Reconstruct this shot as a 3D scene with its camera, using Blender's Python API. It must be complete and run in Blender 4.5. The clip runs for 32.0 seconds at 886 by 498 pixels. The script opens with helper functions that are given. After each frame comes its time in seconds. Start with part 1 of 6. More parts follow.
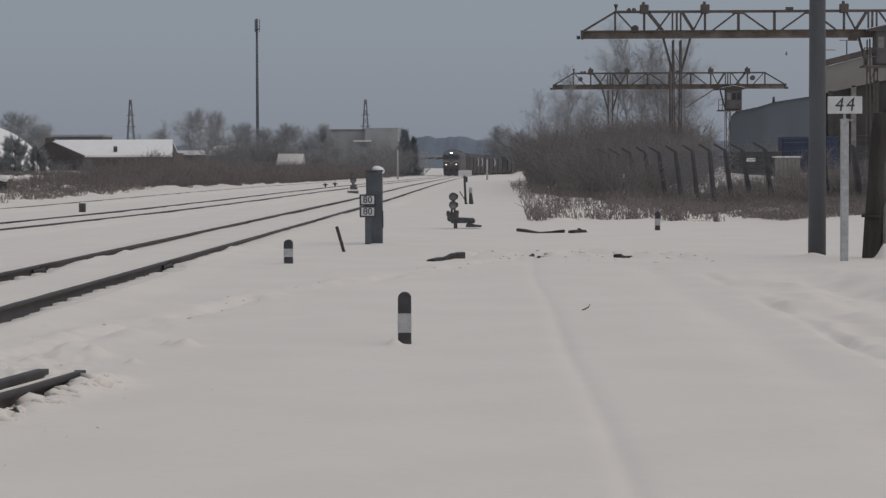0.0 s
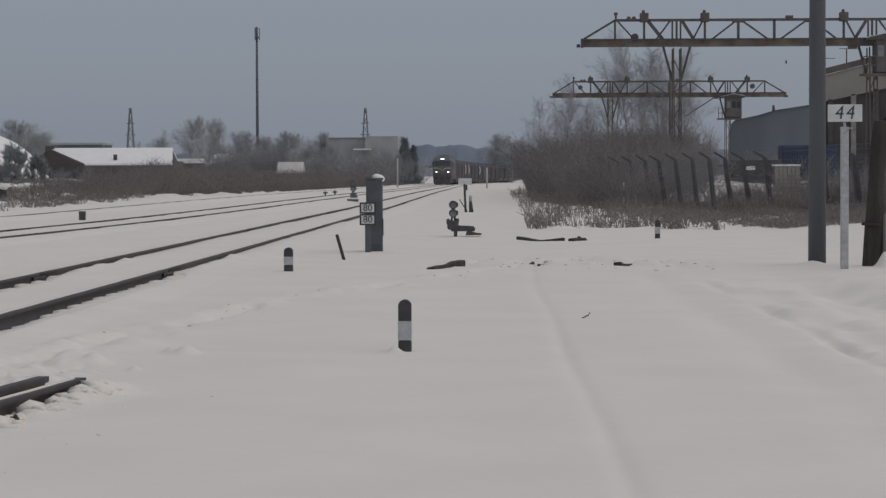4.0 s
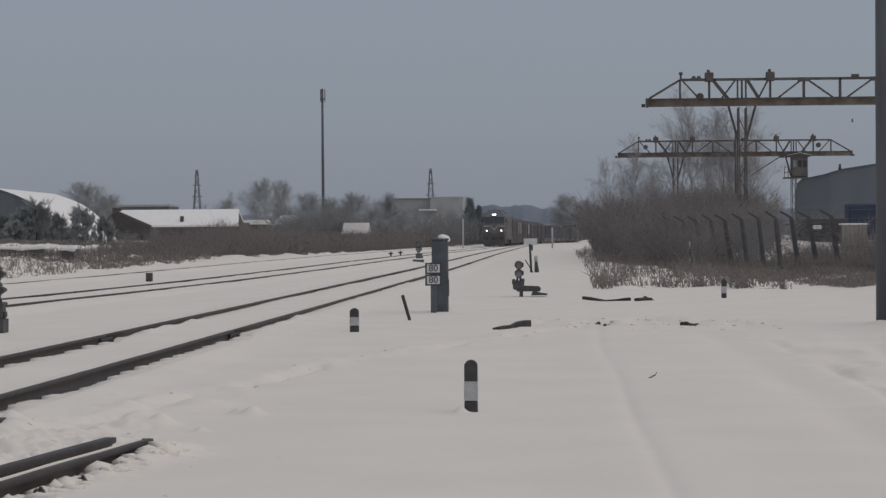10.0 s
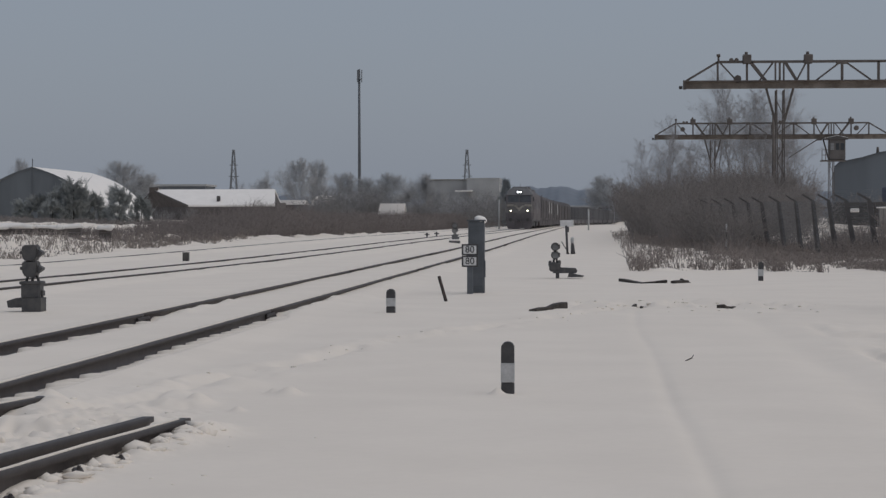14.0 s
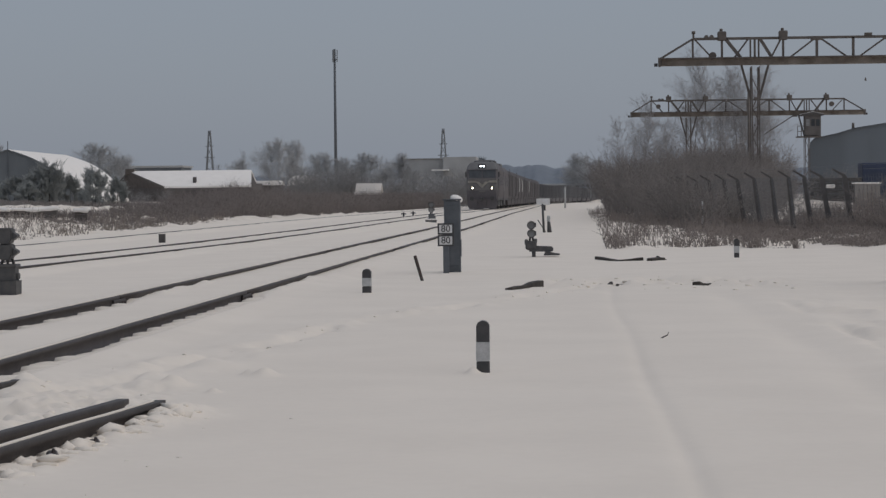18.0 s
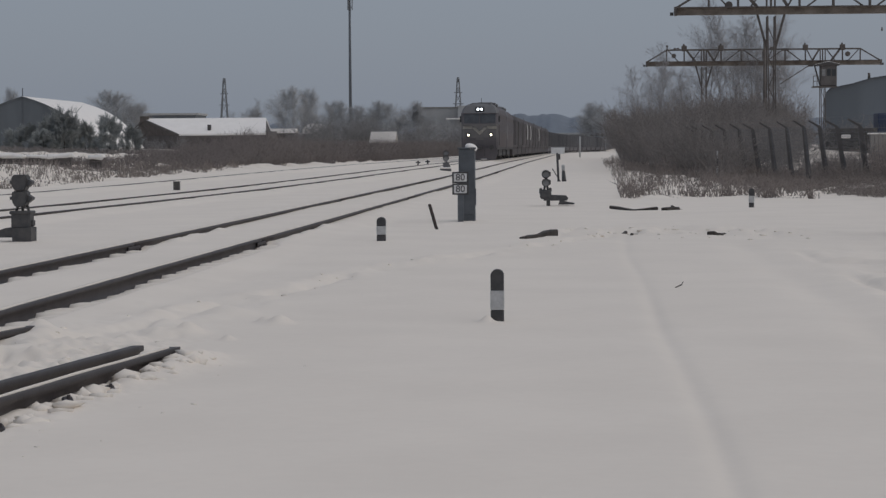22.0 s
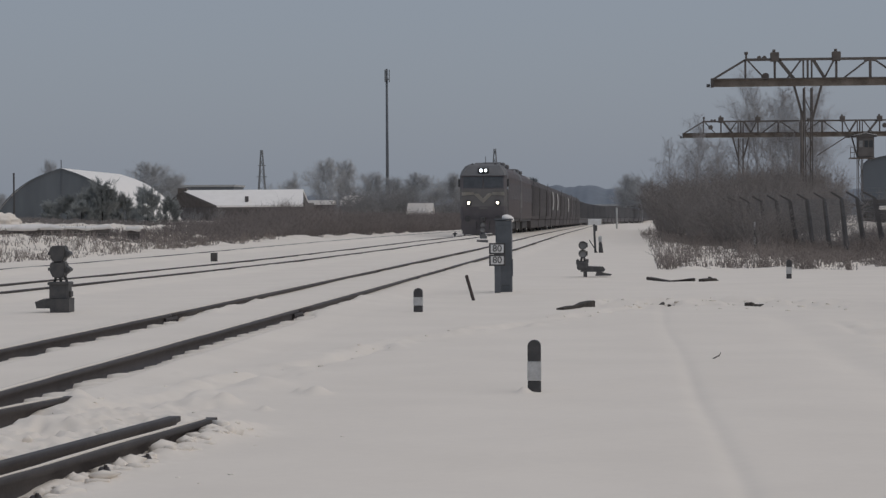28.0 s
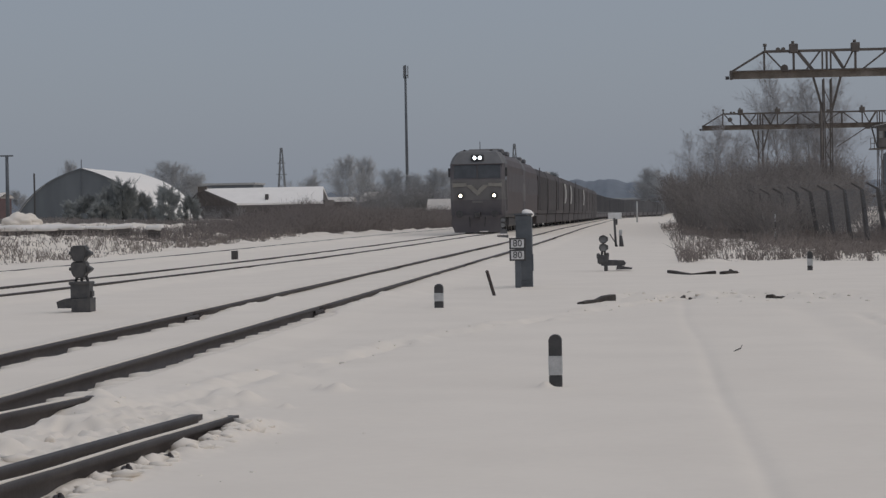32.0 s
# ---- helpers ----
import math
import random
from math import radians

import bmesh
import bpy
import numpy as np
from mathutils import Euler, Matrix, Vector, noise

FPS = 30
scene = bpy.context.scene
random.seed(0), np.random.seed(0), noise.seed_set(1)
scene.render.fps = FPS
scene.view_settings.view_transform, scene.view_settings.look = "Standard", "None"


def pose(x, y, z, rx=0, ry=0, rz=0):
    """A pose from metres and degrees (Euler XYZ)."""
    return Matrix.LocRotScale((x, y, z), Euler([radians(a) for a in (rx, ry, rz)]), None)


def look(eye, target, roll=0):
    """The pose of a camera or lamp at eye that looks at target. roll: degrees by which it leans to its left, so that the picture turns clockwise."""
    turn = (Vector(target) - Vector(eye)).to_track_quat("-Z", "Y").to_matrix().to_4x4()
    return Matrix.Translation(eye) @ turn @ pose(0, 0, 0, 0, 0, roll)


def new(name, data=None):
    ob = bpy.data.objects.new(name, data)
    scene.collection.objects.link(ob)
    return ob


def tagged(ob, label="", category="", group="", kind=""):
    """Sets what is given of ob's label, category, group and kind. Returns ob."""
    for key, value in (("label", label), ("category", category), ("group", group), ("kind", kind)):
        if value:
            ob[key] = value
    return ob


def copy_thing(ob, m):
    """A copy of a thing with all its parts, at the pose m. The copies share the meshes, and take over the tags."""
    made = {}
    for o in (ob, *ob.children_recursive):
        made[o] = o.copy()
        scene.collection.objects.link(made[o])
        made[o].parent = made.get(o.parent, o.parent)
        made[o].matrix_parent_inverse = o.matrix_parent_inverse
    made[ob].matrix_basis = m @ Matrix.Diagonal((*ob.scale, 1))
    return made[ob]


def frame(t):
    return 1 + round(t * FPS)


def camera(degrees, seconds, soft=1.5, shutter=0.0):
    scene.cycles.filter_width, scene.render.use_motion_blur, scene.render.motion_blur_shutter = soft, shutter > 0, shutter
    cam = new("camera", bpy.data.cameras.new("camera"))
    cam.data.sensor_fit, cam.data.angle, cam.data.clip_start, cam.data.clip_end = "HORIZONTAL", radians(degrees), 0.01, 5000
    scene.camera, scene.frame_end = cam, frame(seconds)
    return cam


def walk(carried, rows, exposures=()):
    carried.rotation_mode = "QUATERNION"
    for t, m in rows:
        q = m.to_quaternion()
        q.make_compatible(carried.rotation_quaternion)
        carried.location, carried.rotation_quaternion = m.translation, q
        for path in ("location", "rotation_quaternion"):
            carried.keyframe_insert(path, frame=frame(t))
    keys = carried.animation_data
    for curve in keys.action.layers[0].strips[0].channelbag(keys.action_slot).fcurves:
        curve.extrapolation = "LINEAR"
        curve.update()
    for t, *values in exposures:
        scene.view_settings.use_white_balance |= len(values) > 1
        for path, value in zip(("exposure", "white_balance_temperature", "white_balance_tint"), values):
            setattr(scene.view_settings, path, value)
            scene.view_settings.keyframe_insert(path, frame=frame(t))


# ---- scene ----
cam = camera(22.0, 32.0, soft=1.4)
H_CAM = 1.33
# seconds, side shift, lift, pitch, roll, yaw
PATH = [
    (0, 0.0004, 0.0082, -2.0751, 0.2196, 1.2016),
    (0.5, -0.0059, 0.0101, -1.161, 0.0676, 0.9058),
    (1, -0.0053, 0.0079, -2.249, 0.0504, 2.0017),
    (1.5, -0.001, 0.0049, -2.8543, 0.0423, 1.3784),
    (2, 0.008, 0.0087, -3.0739, 0.2265, 1.6941),
    (2.5, 0.01, 0.0076, -2.5971, 0.4252, 1.5073),
    (3, 0.0145, 0.0123, -1.9991, 0.693, 1.703),
    (3.5, 0.0015, 0.0077, -1.7169, 0.3383, 1.3213),
    (5.5, -0.0073, -0.0015, -2.6679, -0.1207, 1.3541),
    (6, -0.0087, 0.0001, -2.486, -0.0475, 1.9634),
    (6.5, -0.0073, 0.0003, -2.5292, 0.4092, 2.2267),
    (7, -0.0017, -0.0005, -2.3537, 0.2354, 1.915),
    (7.5, 0.0023, 0.0056, -1.9559, 0.2245, 2.1463),
    (8, 0.0007, -0.005, -1.8945, -0.0314, 1.6156),
    (8.5, 0.0073, 0.0083, -1.7155, 0.7253, 2.4095),
    (9, -0.0035, -0.0024, -1.2494, 0.1218, 2.0742),
    (9.5, -0.0004, -0.004, -0.5875, 0.3097, 2.505),
    (10, -0.0052, 0.0016, -0.3399, 0.4263, 2.8407),
    (10.5, -0.002, 0.002, -0.6476, 0.4221, 2.4511),
    (11, -0.0001, 0.0005, -0.7032, 0.7317, 2.8353),
    (11.5, 0.0035, -0.0061, -0.9246, 0.6484, 2.7054),
    (12, -0.0112, 0.0076, -1.667, 0.2458, 3.371),
    (12.5, -0.0222, -0.0019, -1.4638, -0.2793, 2.489),
    (13, -0.0215, -0.0042, -1.755, -0.1201, 3.0697),
    (13.5, -0.0231, -0.001, -1.2811, 0.0557, 3.8181),
    (15.5, 0.0084, 0.018, -0.4487, 0.5631, 3.2914),
    (16, 0.0017, 0.0116, -0.5162, 0.4161, 3.0412),
    (16.5, -0.0018, 0.0128, -1.6457, 0.5442, 2.3419),
    (17, 0.0047, 0.0146, -1.7031, 0.7119, 3.2833),
    (17.5, 0.0124, 0.0139, -1.1097, 0.5998, 3.2256),
    (18, 0.0048, 0.0076, -1.339, 0.5998, 3.1624),
    (18.5, 0.0045, 0.0078, -1.3364, 0.6349, 3.6864),
    (19, 0.0121, 0.0046, -1.4584, 0.5609, 4.7463),
    (19.5, 0.0036, -0.0024, -2.5259, 0.747, 5.2384),
    (20, 0.0021, 0.0107, -2.2476, 0.8558, 5.4312),
    (20.5, -0.0049, -0.0069, -2.4121, -0.0027, 3.4974),
    (21, -0.0044, -0.0001, -2.9664, -0.1422, 3.2259),
    (21.5, -0.0033, -0.002, -2.7503, -0.0305, 3.0168),
    (22, 0.0012, 0.0046, -2.6248, 0.3633, 3.5287),
    (22.5, 0.0081, 0.0045, -2.1521, 0.8562, 3.3107),
    (23, 0.0008, -0.0005, -2.3532, 0.0889, 2.3172),
    (23.5, 0.0065, 0.0048, -2.0194, 0.5066, 3.0786),
    (24, 0.0027, 0.0019, -1.7207, 0.4503, 3.2979),
    (24.5, 0.007, 0.0023, -2.1859, 0.6531, 2.9684),
    (25, -0.0031, -0.0029, -1.8452, 0.2315, 3.3605),
    (25.5, -0.0083, 0.0028, -1.9259, 0.3092, 3.6987),
    (26, -0.0117, -0.0011, -1.8896, 0.253, 3.6971),
    (26.5, -0.0029, 0.0032, -1.3289, 0.3581, 3.8392),
    (28.5, 0.0035, -0.004, -0.815, 0.3555, 4.5204),
    (29, 0.0091, -0.0049, -1.1542, 0.2971, 4.1746),
    (29.5, -0.0023, -0, -0.9622, 0.3438, 5.3443),
    (30, -0.0024, -0.0053, -0.7522, 0.1595, 4.8562),
    (30.5, -0.0001, -0.001, -0.4325, 0.5381, 5.4092),
    (31, 0.0035, -0.007, -0.8052, 0.7555, 4.9377),
    (31.5, 0.0026, -0.0029, -0.6783, 0.922, 4.9568),
    (32, 0.0072, -0.0018, -0.9264, 1.0326, 4.9623),
]
walk(cam, [(t, pose(dx, 0, H_CAM + dz, 90 + p, r, w)) for t, dx, dz, p, r, w in PATH],
     [(0, 0.0, 6455, 10), (1, 0.0, 6432, 10), (2, -0.11, 6365, 10), (3, -0.03, 6388, 10), (6, -0.03, 6365, 10), (7, -0.05, 6342, 10), (8, -0.06, 6388, 10), (9, -0.01, 6455, 10), (10, 0.0, 6455, 10), (12, 0.0, 6455, 10), (13, -0.03, 6410, 10), (16, 0.02, 6491, 10), (18, 0.01, 6500, 10), (19, 0.0, 6464, 10), (20, -0.08, 6388, 10), (26, -0.07, 6388, 10), (29, 0.0, 6491, 10), (32, 0.0, 6500, 10)])

# ---- light: dull winter daylight under a veiled sky ----
world = bpy.data.worlds.new("winter_sky")
scene.world = world
world.use_nodes = True
wn = world.node_tree
wn.nodes.clear()
sky = wn.nodes.new("ShaderNodeTexSky")
sky.sky_type, sky.sun_disc = "NISHITA", False
SUN_EL, SUN_ROT = radians(60), radians(95)
sky.sun_elevation, sky.sun_rotation = SUN_EL, SUN_ROT
sky.air_density, sky.dust_density, sky.ozone_density = 1.0, 3.0, 1.5
dull = wn.nodes.new("ShaderNodeMix")
dull.data_type = "RGBA"
dull.inputs[0].default_value = 0.8
dull.inputs[7].default_value = (2.62, 2.94, 3.50, 1)
back = wn.nodes.new("ShaderNodeBackground")
back.inputs["Strength"].default_value = 0.1
wout = wn.nodes.new("ShaderNodeOutputWorld")
wn.links.new(sky.outputs[0], dull.inputs[6])
wn.links.new(dull.outputs[2], back.inputs["Color"])
wn.links.new(back.outputs[0], wout.inputs[0])
sun = new("sun", bpy.data.lights.new("sun", "SUN"))
sun.data.energy, sun.data.angle, sun.data.color = 0.86, radians(100), (1.0, 0.925, 0.82)
sun.matrix_world = look((0, 0, 0), (-math.sin(SUN_ROT) * math.cos(SUN_EL), -math.cos(SUN_ROT) * math.cos(SUN_EL), -math.sin(SUN_EL)))
scene.view_settings.exposure = 0.0


# ---- materials ----
def mat(name, c1, c2=None, scale=6.0, rough=0.8, metal=0.0, bump=0.2, fine=60.0, emit=0.0, dist=0.01, stretch=(1, 1, 1), vary=0.0):
    """Two colours mixed by a coarse and a fine noise, with relief."""
    m = bpy.data.materials.new(name)
    m.use_nodes = True
    nt = m.node_tree
    b = nt.nodes["Principled BSDF"]
    c2 = c2 or tuple(v * 0.7 for v in c1)
    tc = nt.nodes.new("ShaderNodeTexCoord")
    mp = nt.nodes.new("ShaderNodeMapping")
    mp.inputs["Scale"].default_value = stretch
    n1 = nt.nodes.new("ShaderNodeTexNoise")
    n1.inputs["Scale"].default_value, n1.inputs["Detail"].default_value = scale, 4
    n2 = nt.nodes.new("ShaderNodeTexNoise")
    n2.inputs["Scale"].default_value, n2.inputs["Detail"].default_value = fine, 2
    nt.links.new(tc.outputs["Object"], mp.inputs["Vector"])
    for n in (n1, n2):
        nt.links.new(mp.outputs[0], n.inputs["Vector"])
    add = nt.nodes.new("ShaderNodeMath")
    add.operation = "MULTIPLY_ADD"
    add.inputs[1].default_value = 0.35
    nt.links.new(n2.outputs["Fac"], add.inputs[0])
    nt.links.new(n1.outputs["Fac"], add.inputs[2])
    ramp = nt.nodes.new("ShaderNodeValToRGB")
    ramp.color_ramp.elements[0].position, ramp.color_ramp.elements[1].position = 0.5, 0.85
    ramp.color_ramp.elements[0].color, ramp.color_ramp.elements[1].color = (*c1, 1), (*c2, 1)
    nt.links.new(add.outputs[0], ramp.inputs[0])
    col = ramp.outputs[0]
    if vary:
        info = nt.nodes.new("ShaderNodeObjectInfo")
        hsv = nt.nodes.new("ShaderNodeHueSaturation")
        mr = nt.nodes.new("ShaderNodeMapRange")
        mr.inputs["To Min"].default_value, mr.inputs["To Max"].default_value = 1 - vary, 1 + vary
        nt.links.new(info.outputs["Random"], mr.inputs["Value"])
        nt.links.new(mr.outputs[0], hsv.inputs["Value"])
        nt.links.new(col, hsv.inputs["Color"])
        col = hsv.outputs[0]
    nt.links.new(col, b.inputs["Base Color"])
    b.inputs["Roughness"].default_value, b.inputs["Metallic"].default_value = rough, metal
    if bump:
        bp = nt.nodes.new("ShaderNodeBump")
        bp.inputs["Strength"].default_value, bp.inputs["Distance"].default_value = bump, dist
        nt.links.new(add.outputs[0], bp.inputs["Height"])
        nt.links.new(bp.outputs[0], b.inputs["Normal"])
    if emit:
        b.inputs["Emission Color"].default_value, b.inputs["Emission Strength"].default_value = (*c1, 1), emit
    return m


M_SNOW = mat("snow", (0.83, 0.758, 0.675), (0.79, 0.72, 0.64), 0.7, 0.75, bump=0.14, fine=9, dist=0.02)
M_ROOFSNOW = mat("roof_snow", (0.90, 0.865, 0.83), (0.85, 0.815, 0.78), 0.8, 0.8, bump=0.2, fine=6)
M_RAIL = mat("rail_steel", (0.056, 0.049, 0.049), (0.078, 0.068, 0.067), 5, 0.6, 0.4, fine=40)
M_HEAD = mat("rail_head", (0.085, 0.077, 0.074), (0.06, 0.054, 0.053), 3, 0.6, 0.2, bump=0.05)
M_BLACK = mat("black_paint", (0.041, 0.041, 0.043), (0.070, 0.067, 0.068), 9, 0.6)
M_WHITE = mat("white_paint", (0.52, 0.52, 0.52), (0.36, 0.36, 0.36), 12, 0.6)
M_PLATE = mat("white_plate", (0.72, 0.72, 0.72), (0.58, 0.57, 0.56), 5, 0.5, bump=0.05)
M_GREYSTEEL = mat("grey_steel", (0.13, 0.14, 0.155), (0.085, 0.095, 0.105), 4, 0.55, 0.2)
M_POLE = mat("pole_paint", (0.115, 0.125, 0.14), (0.085, 0.09, 0.10), 3, 0.6, stretch=(1, 1, 0.2))
M_SIGNAL = mat("signal_iron", (0.07, 0.07, 0.073), (0.11, 0.105, 0.102), 8, 0.6, 0.3)
M_OLDIRON = mat("weathered_iron", (0.155, 0.158, 0.163), (0.115, 0.117, 0.12), 6, 0.7, 0.1)
# grey signal lenses, and the cab pane that imitates bright sky
M_LENSPANE = mat("lens_and_sky_pane", (0.27, 0.27, 0.272), None, 5, 0.4, bump=0)
M_WOOD = mat("old_timber", (0.063, 0.054, 0.047), (0.032, 0.027, 0.024), 8, 0.9, stretch=(1, 1, 0.15), bump=0.5)
M_RUSTSTICK = mat("rusty_bar", (0.06, 0.04, 0.035), (0.03, 0.025, 0.025), 12, 0.8)
M_CONC = mat("old_concrete", (0.30, 0.29, 0.27), (0.20, 0.19, 0.175), 3, 0.9, bump=0.3)
M_POST = mat("stained_concrete", (0.144, 0.135, 0.133), (0.100, 0.094, 0.092), 3, 0.9, bump=0.3)
M_DARKCONC = mat("dark_concrete", (0.11, 0.105, 0.10), (0.065, 0.06, 0.058), 3, 0.9, bump=0.3)
M_TWIG = mat("twig_bark", (0.235, 0.213, 0.202), (0.18, 0.164, 0.156), 3, 0.95, bump=0, vary=0.2)
M_HEDGE = mat("hedge_bark", (0.225, 0.197, 0.187), (0.18, 0.158, 0.15), 0.5, 0.95, bump=0)
M_UNDER = mat("dead_stalks", (0.295, 0.255, 0.235), (0.2, 0.172, 0.158), 3, 0.95, bump=0)
# spruce green lifted towards blue: distance haze is in the colour
M_SPRUCE = mat("hazed_spruce", (0.22, 0.245, 0.26), (0.27, 0.295, 0.31), 2, 0.9, bump=0, vary=0.1)
M_BIRCH = mat("pale_bark", (0.345, 0.33, 0.33), (0.27, 0.258, 0.258), 2, 0.95, bump=0, vary=0.15)
# far twigs: bark colour washed out to stand for distance haze
M_FARTWIG = mat("hazed_twigs", (0.43, 0.435, 0.445), (0.36, 0.365, 0.375), 0.2, 0.95, bump=0, vary=0.12)
# scrub beyond the hedgerow: twig colour partly greyed for haze
M_MIDTWIG = mat("grey_twigs", (0.264, 0.258, 0.257), (0.212, 0.208, 0.207), 0.4, 0.95, bump=0)
M_STRAW = mat("dry_weeds", (0.33, 0.285, 0.255), (0.21, 0.18, 0.16), 2, 0.95, bump=0)
# pine green paled well past real needles to carry distance haze
M_PINE = mat("hazed_pine", (0.277, 0.294, 0.293), (0.338, 0.355, 0.351), 2, 0.9, bump=0, vary=0.15)
M_CRANE = mat("crane_paint", (0.28, 0.245, 0.21), (0.15, 0.122, 0.10), 1.2, 0.7, 0.1, fine=12)
M_CAB = mat("cab_paint", (0.144, 0.132, 0.127), (0.098, 0.090, 0.085), 1.5, 0.8)
M_CRANEDARK = mat("crane_dark", (0.144, 0.125, 0.111), (0.100, 0.085, 0.077), 2, 0.7, 0.1)


# ---- mesh helpers ----
def thing(name, label, category, group="", m=None, kind=""):
    ob = tagged(new(name), label, category, group, kind)
    if m is not None:
        ob.matrix_basis = m
    return ob


def part(name, bm, material, parent=None, label="", smooth=False):
    me = bm
    if isinstance(bm, bmesh.types.BMesh):
        me = bpy.data.meshes.new(name)
        bm.normal_update()
        bm.to_mesh(me)
        bm.free()
    if smooth:
        me.shade_smooth()
    if material and not me.materials:
        me.materials.append(material)
    ob = new(name, me)
    if parent:
        ob.parent = parent
    if label:
        ob["label"] = label
    return ob


def solo(name, bm, material, label, category, group="", m=None, kind="", smooth=False):
    ob = tagged(part(name, bm, material, None, "", smooth), label, category, group, kind)
    if m is not None:
        ob.matrix_basis = m
    return ob


def bx(bm, x0, x1, y0, y1, z0, z1, bevel=0.0, m=None):
    vs = [bm.verts.new((x, y, z)) for z in (z0, z1) for y in (y0, y1) for x in (x0, x1)]
    fs = [bm.faces.new([vs[i] for i in f]) for f in ((0, 2, 3, 1), (4, 5, 7, 6), (0, 1, 5, 4), (2, 6, 7, 3), (0, 4, 6, 2), (1, 3, 7, 5))]
    if bevel:
        es = list({e for f in fs for e in f.edges})
        r = bmesh.ops.bevel(bm, geom=es, offset=bevel, segments=1, affect="EDGES")
        vs = list({v for f in r["faces"] for v in f.verts})
    if m is not None:
        bmesh.ops.transform(bm, matrix=m, verts=vs)
    return bm


def box(x0, x1, y0, y1, z0, z1, bevel=0.0, m=None):
    return bx(bmesh.new(), x0, x1, y0, y1, z0, z1, bevel, m)


def cyl(bm, p0, p1, r0, r1=None, seg=10, caps=True):
    r1 = r0 if r1 is None else r1
    p0, p1 = Vector(p0), Vector(p1)
    q = (p1 - p0).to_track_quat("Z", "Y")
    rings = []
    for p, r in ((p0, r0), (p1, r1)):
        rings.append([bm.verts.new(p + q @ Vector((r * math.cos(a), r * math.sin(a), 0))) for a in [2 * math.pi * i / seg for i in range(seg)]])
    for i in range(seg):
        f = bm.faces.new((rings[0][i], rings[0][(i + 1) % seg], rings[1][(i + 1) % seg], rings[1][i]))
        f.smooth = seg > 6
    if caps:
        bm.faces.new(rings[0][::-1])
        bm.faces.new(rings[1])
    return bm


def bar(bm, p0, p1, a, b=None):
    """A square bar between two points."""
    b = a if b is None else b
    p0, p1 = Vector(p0), Vector(p1)
    d = p1 - p0
    q = d.to_track_quat("Z", "Y")
    vs = [bm.verts.new(p + q @ Vector((sx * a / 2, sy * b / 2, 0))) for p in (p0, p1) for sx, sy in ((-1, -1), (1, -1), (1, 1), (-1, 1))]
    for f in ((3, 2, 1, 0), (4, 5, 6, 7), (0, 1, 5, 4), (1, 2, 6, 5), (2, 3, 7, 6), (3, 0, 4, 7)):
        bm.faces.new([vs[i] for i in f])
    return bm


def prism(bm, pts, y0, y1):
    """A closed (x, z) outline pushed along y."""
    a = [bm.verts.new((x, y0, z)) for x, z in pts]
    b = [bm.verts.new((x, y1, z)) for x, z in pts]
    n = len(pts)
    bm.faces.new(a)
    bm.faces.new(b[::-1])
    for i in range(n):
        bm.faces.new((a[(i + 1) % n], a[i], b[i], b[(i + 1) % n]))
    bmesh.ops.recalc_face_normals(bm, faces=bm.faces[:])
    return bm


def mesh_arrays(name, verts, quads):
    me = bpy.data.meshes.new(name)
    verts, quads = np.asarray(verts, np.float32), np.asarray(quads, np.int32)
    me.vertices.add(len(verts))
    me.vertices.foreach_set("co", verts.ravel())
    me.loops.add(quads.size)
    me.loops.foreach_set("vertex_index", quads.ravel())
    me.polygons.add(len(quads))
    k = quads.shape[1]
    me.polygons.foreach_set("loop_start", np.arange(0, quads.size, k, dtype=np.int32))
    me.polygons.foreach_set("loop_total", np.full(len(quads), k, np.int32))
    me.update(calc_edges=True)
    return me


def sticks(name, p0, p1, r0, r1, pointed=False):
    """Many three-sided tapered sticks in one mesh; pointed ones end in a tip."""
    p0, p1, r0, r1 = np.asarray(p0, float), np.asarray(p1, float), np.asarray(r0, float), np.asarray(r1, float)
    d = p1 - p0
    d /= np.linalg.norm(d, axis=1, keepdims=True) + 1e-9
    ref = np.where(np.abs(d[:, 2:3]) > 0.9, np.array([[1.0, 0, 0]]), np.array([[0, 0, 1.0]]))
    u = np.cross(d, ref)
    u /= np.linalg.norm(u, axis=1, keepdims=True) + 1e-9
    v = np.cross(d, u)
    ang = np.array([0, 2.094, 4.189])
    ring = u[:, None] * np.cos(ang)[None, :, None] + v[:, None] * np.sin(ang)[None, :, None]
    a, b = p0[:, None] + ring * r0[:, None, None], p1[:, None] + ring * r1[:, None, None]
    if pointed:
        verts = np.concatenate([p0[:, None] + ring * (r0 * 1.4)[:, None, None], p1[:, None]], 1).reshape(-1, 3)
        q = np.array([[0, 1, 3], [1, 2, 3], [2, 0, 3]])[None] + (np.arange(len(p0)) * 4)[:, None, None]
        return mesh_arrays(name, verts, q.reshape(-1, 3))
    verts = np.concatenate([a, b], 1).reshape(-1, 3)
    base = (np.arange(len(p0)) * 6)[:, None, None]
    q = np.array([[0, 1, 4, 3], [1, 2, 5, 4], [2, 0, 3, 5]])[None] + base
    return mesh_arrays(name, verts, q.reshape(-1, 4))


def text_mesh(body, size, depth=0.004, bold=0.01, gap=1.0, slant=0.0):
    cu = bpy.data.curves.new("writing", "FONT")
    cu.body, cu.size, cu.extrude, cu.align_x, cu.align_y = body, size, depth, "CENTER", "CENTER"
    cu.offset = size * bold
    cu.space_character, cu.shear = gap, slant
    ob = bpy.data.objects.new("writing", cu)
    scene.collection.objects.link(ob)
    me = bpy.data.meshes.new_from_object(ob)
    bpy.data.objects.remove(ob)
    return me


